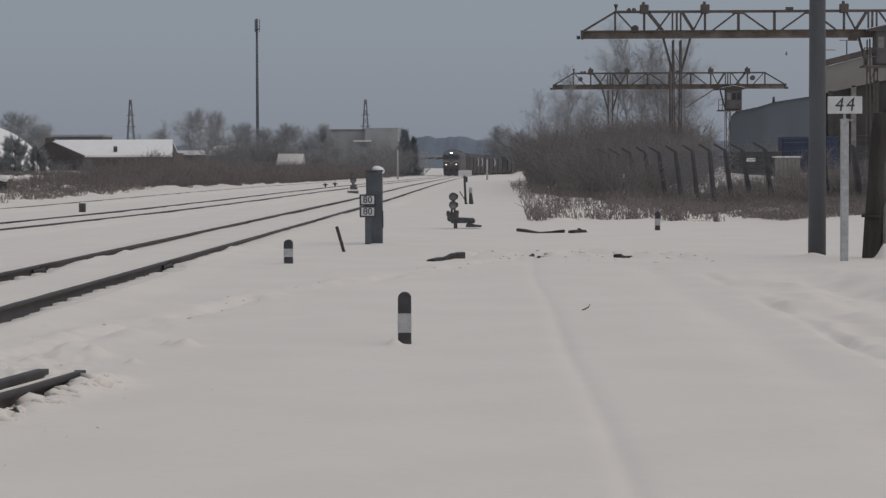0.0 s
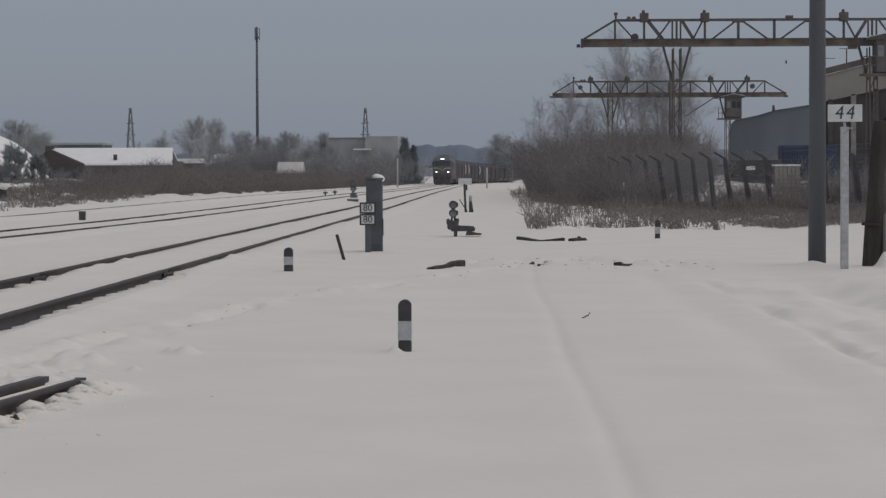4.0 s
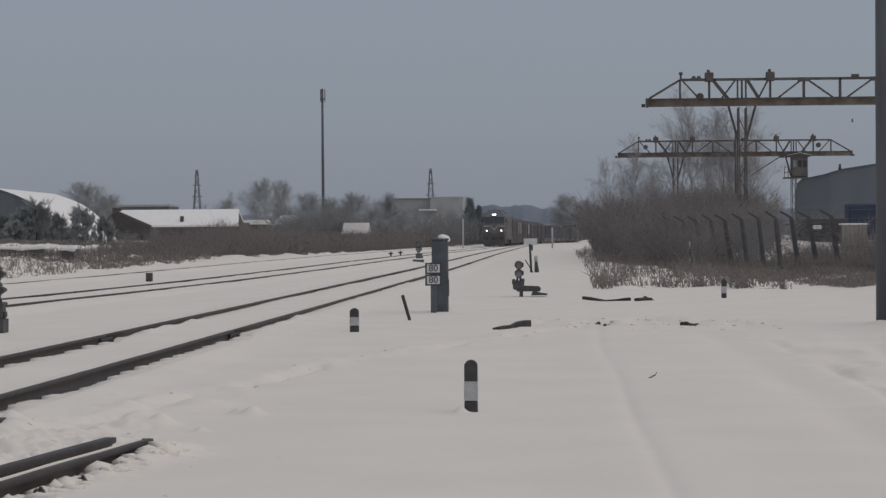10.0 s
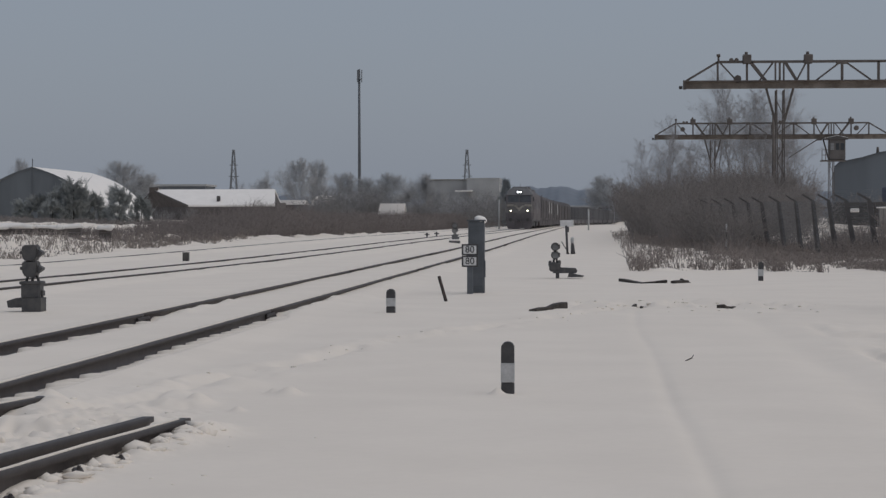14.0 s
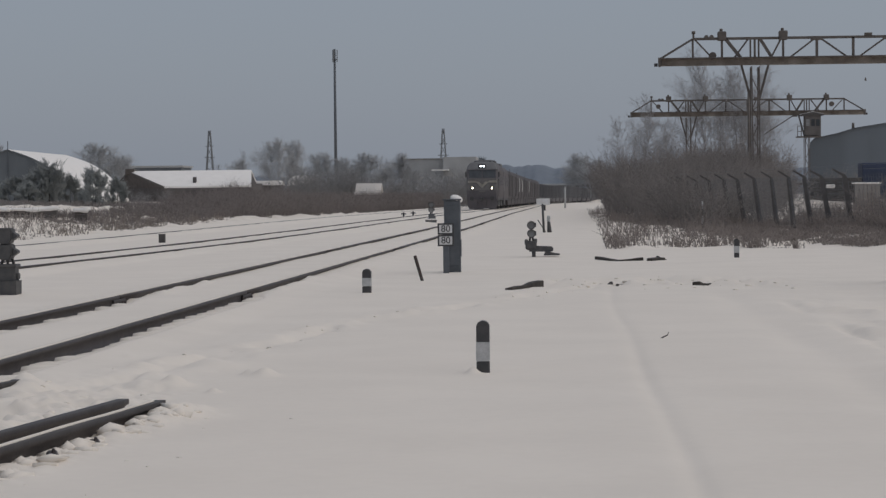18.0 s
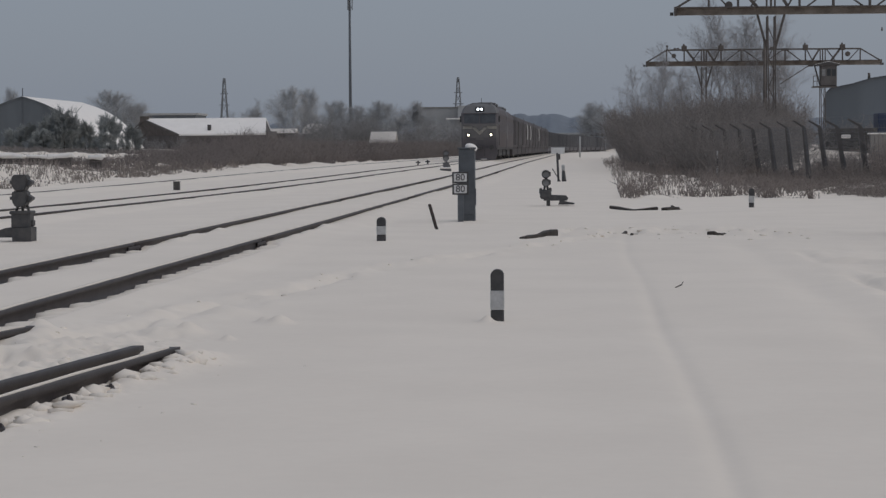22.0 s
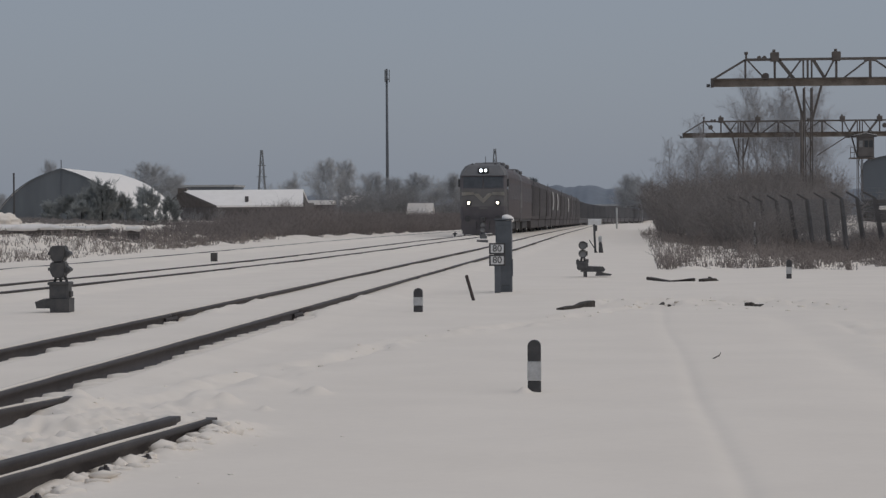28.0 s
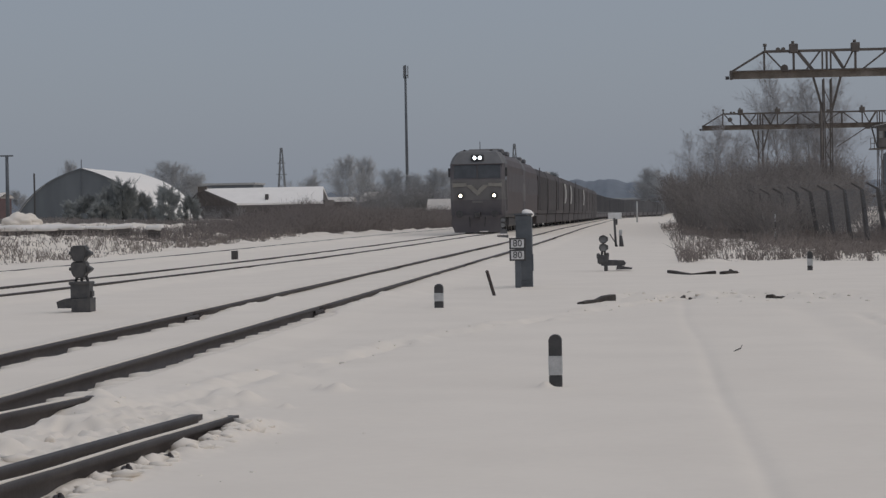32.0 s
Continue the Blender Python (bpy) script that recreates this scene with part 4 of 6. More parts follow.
solo("dry_weeds", scatter_sticks("dry_weeds", 8200, weeds_left, lambda x, y: 0.27 + 0.42 * np.clip(vnoise(x, y, 1.6, 6), -0.4, 1), 0.012, 5, 3, 0.35), M_STRAW, "tufts of pale dry weeds in the snowy bank", "weeds", kind="stuff")


def scrub_front(x):
    return np.interp(x, [2.3, 4.0, 5.2, 5.7, 6.6, 7.3, 8.5, 13.0], [118, 98, 82, 71, 63.5, 57, 55.5, 54])


def undergrowth(a, b):
    """From the scrub's front edge back past the fence."""
    x = 2.3 + 10.7 * a
    deep = np.interp(x, [2.3, 4.5, 6.6, 9.0, 13.0], [8, 16, 24, 20, 16])
    return x, scrub_front(x) + deep * b ** 1.2 + 1.2 * vnoise(x, x * 0, 0.7, 22)


solo("undergrowth", scatter_sticks("undergrowth", 21000, undergrowth, lambda x, y: 0.24 + 0.14 * vnoise(x, y, 1.6, 9) + 0.5 * sstep(6, 14, y - scrub_front(x)) * (1 - sstep(4.5, 6, x)), 0.009, 15, 3, 0.45), M_UNDER, "brown tangled dead undergrowth along the fence", "undergrowth", kind="stuff")


def brambles(a, b):
    x = 6.4 + 7.5 * a
    return x, np.interp(x, FENCE_LINE[1][::-1], FENCE_LINE[0][::-1]) + 1.0 + 9 * b


def front_brambles(a, b):
    x = 4.9 + 7.6 * a
    return x, np.interp(x, FENCE_LINE[1][::-1], FENCE_LINE[0][::-1]) - 0.2 - 3.0 * b


def dry_twig(x, y, a):
    solo("dry_twig", bar(bar(bmesh.new(), (-0.09, 0, 0.0), (0.03, 0, 0.025), 0.009), (0.03, 0, 0.025), (0.09, 0.02, 0.05), 0.006), M_WOOD, "thin dry twig lying on snow", "twig", m=pose(x, y, gz(x, y), 0, 0, a))


dry_twig(0.96, 22.9, 55)


# ---- fence and yard on the east side ----
M_HALL = mat("hall_cladding", (0.16, 0.182, 0.205), (0.138, 0.157, 0.177), 0.5, 0.6, 0.1, bump=0.1, stretch=(1, 1, 0.2))
M_BLUE = mat("blue_paint", (0.05, 0.066, 0.118), (0.04, 0.052, 0.09), 1, 0.6)
M_BEIGE = mat("beige_plaster", (0.30, 0.28, 0.26), (0.225, 0.208, 0.192), 0.6, 0.85)
M_DUSTYWALL = mat("grey_brown_wall", (0.105, 0.097, 0.093), (0.072, 0.066, 0.064), 0.8, 0.9)
M_REDPAINT = mat("red_paint", (0.115, 0.066, 0.066), (0.08, 0.05, 0.05), 2, 0.7)
M_BARNWALL = mat("barn_wall", (0.135, 0.122, 0.117), (0.1, 0.09, 0.087), 1.5, 0.9)
M_GABLE = mat("hangar_sheet", (0.146, 0.161, 0.174), (0.116, 0.129, 0.140), 0.6, 0.6, 0.2, stretch=(1, 1, 0.2))
M_BLOCK = mat("grey_panel", (0.42, 0.42, 0.415), (0.35, 0.35, 0.345), 0.3, 0.9)
M_WINDOW = mat("dark_window", (0.05, 0.055, 0.06), None, 2, 0.25, bump=0)
M_LATTICE = mat("galvanised_lattice", (0.20, 0.21, 0.22), (0.15, 0.16, 0.17), 0.5, 0.6, 0.2)
# blue haze of the distance is mixed into the forest colour
M_HILL = mat("hazed_forest", (0.193, 0.222, 0.263), (0.158, 0.181, 0.216), 0.01, 0.95, bump=0, fine=0.15)
M_DECK = mat("bridge_concrete", (0.40, 0.41, 0.42), (0.30, 0.31, 0.32), 0.3, 0.9)

FENCE_LINE = ([58, 66, 69, 74, 84.4, 97.4, 115, 140, 175], [12.4, 10.45, 9.75, 8.82, 7.39, 5.43, 4.7, 4.4, 4.2])


def fence():
    """Leaning concrete posts with arms bent over the snow side, line wires and a veil of mesh."""
    f = thing("security_fence", "dark leaning concrete post fence with bent arms and wire mesh", "fence")
    a = 0.095
    bm = prism(bmesh.new(), [(-a, -0.6), (a, -0.6), (a * 0.75, 1.79), (a * 0.35, 1.86), (-0.33, 2.135), (-0.352, 2.085), (-a * 0.5, 1.83), (-a * 0.75, 1.76)], -a, a)
    me = bpy.data.meshes.new("post")
    bm.to_mesh(me)
    bm.free()
    me.materials.append(M_POST)
    yy = np.linspace(58, 106, 400)
    xx = np.interp(yy, *FENCE_LINE)
    ds = np.concatenate([[0], np.cumsum(np.hypot(np.diff(xx), np.diff(yy)))])
    s0 = float(np.interp(74.0, yy, ds))
    r = np.random.default_rng(5)
    prev, wires = None, bmesh.new()
    for step in np.arange(-16.4, ds[-1] - s0, 2.62):
        x, y = float(np.interp(s0 + step, ds, xx)), float(np.interp(s0 + step, ds, yy))
        if step < -16.4 + 0.1 or abs(step + 2.62 * 1.0) < 0.9:
            continue
        z = 0.03
        lean = -7.0 + r.normal(0, 1.8)
        p = new("post", me)
        p.parent = f
        p.matrix_basis = pose(x + 0.10, y, z, r.normal(0, 1.0), lean, r.normal(0, 4))
        if prev:
            for h in np.arange(0.12, 1.86, 0.125):
                bar(wires, (prev[0] + 0.10 - 0.12 * h, prev[1], prev[2] + h), (x + 0.10 - 0.12 * h, y, z + h), 0.007)
            for h, dx in ((2.0, -0.25), (2.13, -0.43)):
                bar(wires, (prev[0] + dx, prev[1], prev[2] + h), (x + dx, y, z + h), 0.007)
            for q in np.linspace(0.04, 0.96, 20):
                px, py, pz = (prev[i] + ((x, y, z)[i] - prev[i]) * q for i in range(3))
                bar(wires, (px + 0.08, py, pz + 0.12), (px - 0.13, py, pz + 1.86), 0.007)
        prev = (x, y, z)
    part("wire_mesh", wires, M_LATTICE, f, "thin galvanised wire mesh")["kind"] = "stuff"


fence()
solo("brambles", scatter_sticks("brambles", 7600, brambles, lambda x, y: 0.75 + 0.5 * vnoise(x, y, 1.3, 27) + 0.6 * sstep(9.6, 10.4, x) - 0.1 * sstep(7.4, 7.7, x) * (1 - sstep(8.5, 8.8, x)) - 0.45 * sstep(0.15, 0.4, vnoise(x, x * 0, 0.5, 91)), 0.008, 31, 3, 0.3), M_UNDER, "brown leafless brambles grown up behind the fence", "brambles", kind="stuff")


solo("brambles", scatter_sticks("brambles", 4600, front_brambles, lambda x, y: 0.62 + 0.4 * vnoise(x, y, 1.1, 28) - 0.3 * sstep(0.15, 0.4, vnoise(x, x * 0, 0.5, 91)), 0.009, 32, 3, 0.35), M_UNDER, "brown leafless brambles against the fence", "brambles", kind="stuff")


def gantry_crane(y, label, dx=0.0, cab_x=0.0, cab_z=0.0, drum=(8.45, 0.56)):
    """A cantilever gantry crane seen end-on to its runway: truss bridge, two lattice legs, a cab."""
    t = thing("gantry_crane", label, "gantry crane", "gantry cranes", pose(dx, y, 0))
    zb, zt, x0, x1 = 8.77, 10.33, 5.35, 27.85
    part("girder", box(x0, x1, -0.16, 0.16, zb, zb + 0.42, 0.02), M_CRANE, t, "rusty ochre box girder")
    part("walkway", box(x0 + 0.1, x1 - 0.1, -0.5, -0.16, zb + 0.40, zb + 0.46), M_CRANEDARK, t)
    part("top_chord", bar(bmesh.new(), (x0 + 1.95, 0, zt), (x1 - 1.95, 0, zt), 0.15), M_CRANEDARK, t)
    for a, b in (((x0, 0, zb + 0.4), (x0 + 1.95, 0, zt)), ((x1, 0, zb + 0.4), (x1 - 1.95, 0, zt))):
        part("end_strut", bar(bmesh.new(), a, b, 0.12), M_CRANEDARK, t)
    for xe in (x0, x1):
        part("end_stop", box(xe - 0.06, xe + 0.12, -0.25, 0.25, zb - 0.03, zb + 0.5, 0.02), M_CRANEDARK, t)
    mid = (x0 + x1) / 2
    for o, w in ((1.95, 0.12), (3.65, 0.13), (5.3, 0.10), (5.55, 0.12), (5.78, 0.10), (7.2, 0.13), (9.15, 0.15)):
        for x in (x0 + o, x1 - o):
            part("truss_post", bar(bmesh.new(), (x, 0, zb + 0.4), (x, 0, zt), w), M_CRANEDARK, t)
    part("truss_post", bar(bmesh.new(), (mid, 0, zb + 0.4), (mid, 0, zt), 0.15), M_CRANEDARK, t)
    for o, q, w in ((2.05, 3.1, 0.09), (3.85, 4.75, 0.19), (5.2, 4.35, 0.10), (5.85, 6.55, 0.17), (7.1, 6.5, 0.10), (9.1, 7.6, 0.10), (9.3, 10.9, 0.10)):
        for sg in (0, 1):
            xa, xb = (x0 + o, x0 + q) if sg == 0 else (x1 - o, x1 - q)
            part("truss_diagonal", bar(bmesh.new(), (xa, 0.02, zt), (xb, 0.02, zb + 0.42), w), M_CRANEDARK, t)
    for x in (x0 + 3.65, x0 + 7.2, x1 - 7.2, x1 - 3.65):
        bm = box(x - 0.25, x + 0.25, -0.25, 0.25, zt - 0.12, zt + 0.42, 0.04)
        cyl(bm, (x - 0.04, 0, zt + 0.42), (x - 0.04, 0, zt + 0.58), 0.09, seg=8)
        part("winch_motor", bm, M_CRANEDARK, t)
    bm = cyl(cyl(bmesh.new(), (x0 + 2.0, 0, zt), (x0 + 2.0, 0, zt + 0.3), 0.06, seg=8), (x0 + 2.0, 0, zt + 0.3), (x0 + 2.0, 0, zt + 0.46), 0.11, seg=10)
    part("end_lamp", bm, M_CRANEDARK, t, "small dark floodlight")
    for o in (2.75, 3.05):
        part("pulley", cyl(bmesh.new(), (x0 + o, -0.1, zt + 0.1), (x0 + o, 0.1, zt + 0.1), 0.13, seg=10), M_CRANEDARK, t)
    for x in (x0 + 9.15, x1 - 9.15):
        part("gusset", box(x - 0.35, x + 0.35, -0.09, 0.09, zt - 0.16, zt + 0.08), M_CRANEDARK, t)
    part("cable_drum", cyl(bmesh.new(), (drum[0], -0.25, zb + drum[1]), (drum[0], 0.25, zb + drum[1]), 0.22, seg=12), M_CRANEDARK, t)
    for x, d in ((x0 - 0.1, -1), (x1 + 0.1, 1)):
        part("bumper", cyl(bmesh.new(), (x, 0, zb + 0.08), (x + d * 0.2, 0, zb + 0.08), 0.10, seg=10), M_BLACK, t)
    part("lamp", box(17.25, 17.7, -0.1, 0.1, zt + 0.08, zt + 0.24, 0.02), M_CRANEDARK, t)
    part("hook", cyl(bmesh.new(), (17.3, 0, zb - 1.0), (17.3, 0, zb - 0.8), 0.06, 0.03, 6), M_CRANEDARK, t)
    part("hoist_block", cyl(bmesh.new(), (24.7, -0.2, zt - 0.5), (24.7, 0.2, zt - 0.5), 0.24, 0.24, 10), M_CRANEDARK, t)
    part("trolley", box(20.9, 21.4, -0.3, 0.2, zb - 0.14, zb - 0.004, 0.02), M_CRANEDARK, t)
    for xl in (10.9, 22.3):
        for sx in (-1, 1):
            part("head_brace", bar(bmesh.new(), (xl + sx * 0.78, 0, zb - 0.004), (xl + sx * 0.24, 0, zb - 2.0), 0.13), M_CRANEDARK, t)
            for sy in (-0.45, 0.45):
                part("leg_chord", bar(bmesh.new(), (xl + sx * 0.22, sy, zb - 0.1), (xl + sx * 0.18, sy * 2.2, 0.0), 0.075), M_CRANEDARK, t)
        for k, z in enumerate(np.arange(0.3, zb - 0.9, 0.85)):
            sx = 1 if k % 2 else -1
            part("leg_lacing", bar(bmesh.new(), (xl - sx * 0.19, -0.6, z), (xl + sx * 0.19, -0.55, z + 0.85), 0.05), M_CRANEDARK, t)
        part("leg_truck", box(xl - 0.4, xl + 0.4, -1.5, 1.5, -0.3, 0.35, 0.05), M_CRANEDARK, t)
    # the driver's cab on the outer leg
    cx, cz = 21.95 + cab_x, zb + cab_z
    cab = part("cab", box(cx, cx + 1.55, -1.6, -0.35, cz - 2.05, cz - 0.05, 0.05), M_CAB, t, "drab driver's cab with a snowy roof")
    part("cab_roof", prism(bmesh.new(), [(cx - 0.42, cz - 0.12), (cx - 0.4, cz + 0.02), (cx + 0.75, cz + 0.26), (cx + 1.8, cz + 0.05), (cx + 1.8, cz - 0.1)], -1.75, -0.2), M_DUSTYWALL, cab)
    part("roof_snow", prism(bmesh.new(), [(cx - 0.4, cz + 0.022), (cx - 0.38, cz + 0.06), (cx + 0.75, cz + 0.31), (cx + 1.78, cz + 0.1), (cx + 1.8, cz + 0.052), (cx + 0.75, cz + 0.264)], -1.7, -0.25), M_ROOFSNOW, cab, "thin snow")
    # first pane has a pale colour in place of sky showing through
    for wx, pane in ((cx + 0.12, M_LENSPANE), (cx + 0.62, M_WINDOW), (cx + 1.08, M_WINDOW)):
        part("cab_window", box(wx, wx + 0.34, -1.62, -1.6, cz - 1.1, cz - 0.45), pane, cab)
    part("cab_platform", box(cx - 0.75, cx + 1.6, -1.75, -0.3, cz - 2.2, cz - 2.07, 0.02), M_CRANEDARK, cab)
    bm = bmesh.new()
    for z in (cz - 1.6, cz - 1.1):
        bar(bm, (cx - 0.7, -1.7, z), (cx, -1.7, z), 0.06)
    for x in (cx - 0.7, cx - 0.35):
        bar(bm, (x, -1.7, cz - 2.15), (x, -1.7, cz - 1.1), 0.06)
    part("cab_railing", bm, M_CRANEDARK, cab)
    if dx:
        part("cable_boom", bar(bmesh.new(), (18.17, -0.3, zb - 1.83), (21.04, -0.2, zb), 0.09), M_CRANEDARK, t)
    return t


gantry_crane(134, "rusty ochre cantilever gantry crane over the yard", cab_x=0.3, cab_z=0.4)
gantry_crane(222.5, "rusty ochre gantry crane farther down the yard", 0.75, drum=(8.0, 1.0))

# the lone lattice column between the cranes
def yard_mast():
    t = thing("yard_lighting_mast", "thin dark steel pole in the yard", "mast", m=pose(11.0, 140, 0))
    part("shaft", cyl(bmesh.new(), (0, 0, -0.3), (0, 0, 7.5), 0.10, 0.07, 8), M_CRANEDARK, t)
    part("cap", cyl(bmesh.new(), (0, 0, 7.5), (0, 0, 7.62), 0.14, 0.06, 8), M_CRANEDARK, t)


yard_mast()


def hall():
    t = thing("industrial_hall", "blue-grey metal-clad industrial hall with a low curved gable", "hall", m=pose(0, 226, 0))
    top = [(23.6, 5.5), (23.75, 6.1), (24.2, 6.55), (26.4, 7.0), (28.1, 7.5), (31.1, 7.95), (40, 8.9), (62, 7.4)]
    bm = prism(bmesh.new(), [(23.6, -0.3)] + top + [(62, -0.3)], 0, 45)
    for v in bm.verts:
        v.co.x += v.co.y * 0.13
    part("cladding", bm, M_HALL, t)
    for x in np.arange(24.2, 44, 0.9):
        part("cladding_rib", box(x, x + 0.07, -0.007, 0.01, 0, float(np.interp(x, [p[0] for p in top], [p[1] for p in top])) - 0.1), M_HALL, t)
    bm = bmesh.new()
    for (xa, za), (xb, zb) in zip(top[1:], top[2:]):
        bar(bm, (xa, -0.1, za + 0.03), (xb, -0.1, zb + 0.03), 0.13)
    part("roof_edge", bm, M_GREYSTEEL, t)
    part("roof_vent", cyl(bmesh.new(), (28.0, 0.5, 7.4), (28.0, 0.5, 8.1), 0.16, 0.11, 8), M_CRANEDARK, t)


hall()
t = thing("blue_container", "dark blue steel container in the yard", "container", m=pose(20.1, 151, gz(20.6, 151) - 0.08))
part("shell", box(-1.0, 2.6, -1.2, 1.2, 0, 2.82, 0.03), M_BLUE, t)
for k in range(11):
    part("corrugation", box(-0.9 + k * 0.31, -0.8 + k * 0.31, -1.24, -1.19, 0.15, 2.7), M_BLUE, t)
t = thing("wooden_crate", "pale weathered timber crate with snow on its lid", "crate", m=pose(14.24, 110, gz(14.2, 110) - 0.12))
for k in range(6):
    part("board", box(-0.64 + k * 0.2, -0.46 + k * 0.2, -0.55, -0.5, 0, 1.36, 0.01), M_BEIGE, t)
part("core", box(-0.6, 0.56, -0.5, 0.5, 0.02, 1.34), M_DUSTYWALL, t)
part("snow_lid", box(-0.66, 0.62, -0.58, 0.55, 1.36, 1.43, 0.03), M_ROOFSNOW, t, "thin snow on the lid")


def slab_stack(x0, x1, y, z1, label):
    """Long dark slabs piled on bearers, with snow caught between them."""
    t = thing("slab_stack", label, "stack", "stacks in the yard", pose(x0, y, gz((x0 + x1) / 2, y)))
    h = z1 - gz((x0 + x1) / 2, y)
    n = max(3, round(h / 0.3))
    for k in range(n):
        o = 0.25 * math.sin(k * 2.4 + x0)
        part("slab", box(o, x1 - x0 + o * 0.5, -0.9, 0.9, k * h / n, (k + 0.94) * h / n, 0.02), M_DUSTYWALL if k % 2 else M_DARKCONC, t)
    for k in range(3):
        x = (x1 - x0) * (0.15 + 0.35 * k)
        part("bearer", box(x, x + 0.2, -0.85, 0.85, 0.0, h * 0.96), M_WOOD, t)
    part("snow_patch", box((x1 - x0) * 0.32, (x1 - x0) * 0.5, -0.95, -0.4, h * 0.62, h * 0.76, 0.05), M_ROOFSNOW, t, "clump of snow")
    return t


slab_stack(15.6, 18.9, 150, 2.25, "stack of dark weathered slabs in the snowy yard")
slab_stack(11.2, 14.6, 152, 2.0, "low stack of dark slabs behind the fence")


def snow_ridge(x0, x1, y, h):
    """A long bank of shovelled snow."""
    bm = bmesh.new()
    bmesh.ops.create_uvsphere(bm, u_segments=32, v_segments=12, radius=1)
    for v in bm.verts:
        p = Vector((v.co.x * (x1 - x0) / 2, v.co.y * 2.2, v.co.z * h))
        v.co = p + Vector((0, 0, 0.25 * h * noise.noise(p * 0.9 + Vector((x0, y, 0)))))
    solo("snow_bank", bm, M_SNOW, "long uneven bank of shovelled snow in the yard", "snow bank", "snow banks", pose((x0 + x1) / 2, y, gz((x0 + x1) / 2, y) - 0.1), smooth=True)


snow_ridge(10.5, 17.5, 138, 0.5)
snow_ridge(15.8, 21.0, 132, 0.5)


def workshop():
    """The beige building by the yard gate: a deep plaster fascia over a darker wall."""
    t = thing("workshop_building", "beige plastered workshop building with a dark lower wall", "building", m=Matrix.Translation((0, 150, 1.33)) @ Matrix.Diagonal((1.364, 1, 1.364, 1)) @ Matrix.Translation((0, 0, -1.33)))
    part("fascia", prism(bmesh.new(), [(15.8, 4.72), (15.8, 5.98), (19.2, 6.85), (24, 7.9), (24, 6.4), (19.2, 5.45)], 0, 2), M_BEIGE, t, "beige plaster fascia")
    part("roof_edge", prism(bmesh.new(), [(15.75, 6.0), (15.75, 6.3), (19.2, 7.15), (24, 8.2), (24, 7.92), (19.2, 6.87)], -0.15, 2.2), M_CRANEDARK, t)
    part("wall", box(16.1, 24, 0.3, 1.9, -0.2, 5.5), M_DUSTYWALL, t)
    for k in range(4):
        part("pillar", box(16.2 + k * 1.1, 16.45 + k * 1.1, 0.0, 0.3, -0.2, 4.9 + k * 0.25, 0.02), M_CONC if k % 2 else M_DUSTYWALL, t)
    for x, z in ((16.05, 6.9), (17.2, 7.35)):
        a = part("aerial", cyl(bmesh.new(), (x, 1, 6.1), (x, 1, z), 0.03, seg=6), M_CRANEDARK, t)
        part("aerial_bar", bar(bmesh.new(), (x - 0.35, 1, z), (x + 0.6, 1, z - 0.02), 0.03), M_CRANEDARK, a)
    part("red_panel", box(19.0, 20.4, -0.1, 0.3, 3.2, 4.0), M_REDPAINT, t)


workshop()

# ---- west side: fields, sheds and the town edge ----
def arch_hangar():
    t = thing("arched_hangar", "grey sheet-metal arched hangar with snow on its roof", "hangar", m=pose(-74.6, 300, 1.0, 0, 0, 2.3))
    w, h, ln = 9.3, 7.0, 44.0
    pts = []
    for a in np.linspace(-1, 1, 33):
        pts.append((a * w, h * (1 - 0.42 * abs(a) - 0.58 * abs(a) ** 3.1)))
    part("gable_wall", prism(bmesh.new(), pts, 0.1, 0.3), M_GABLE, t)
    bm = bmesh.new()
    out = [(x * 1.02, z + 0.12) for x, z in pts]
    inn = pts[::-1]
    prism(bm, out + inn, 0, ln)
    part("roof_shell", bm, M_ROOFSNOW, t, "smooth snow-covered arched roof")
    part("gable_rib", box(-0.08, 0.08, 0.02, 0.1, 0, 6.8), M_GREYSTEEL, t)
    bm = bmesh.new()
    for (xa, za), (xb, zb) in zip(pts, pts[1:]):
        bar(bm, (xa * 1.01, -0.05, za + 0.05), (xb * 1.01, -0.05, zb + 0.05), 0.13)
    part("verge_trim", bm, M_GABLE, t)
    part("roof_pole", cyl(bmesh.new(), (0, 0.3, 7), (0, 0.3, 8.2), 0.06, seg=6), M_GREYSTEEL, t)


arch_hangar()


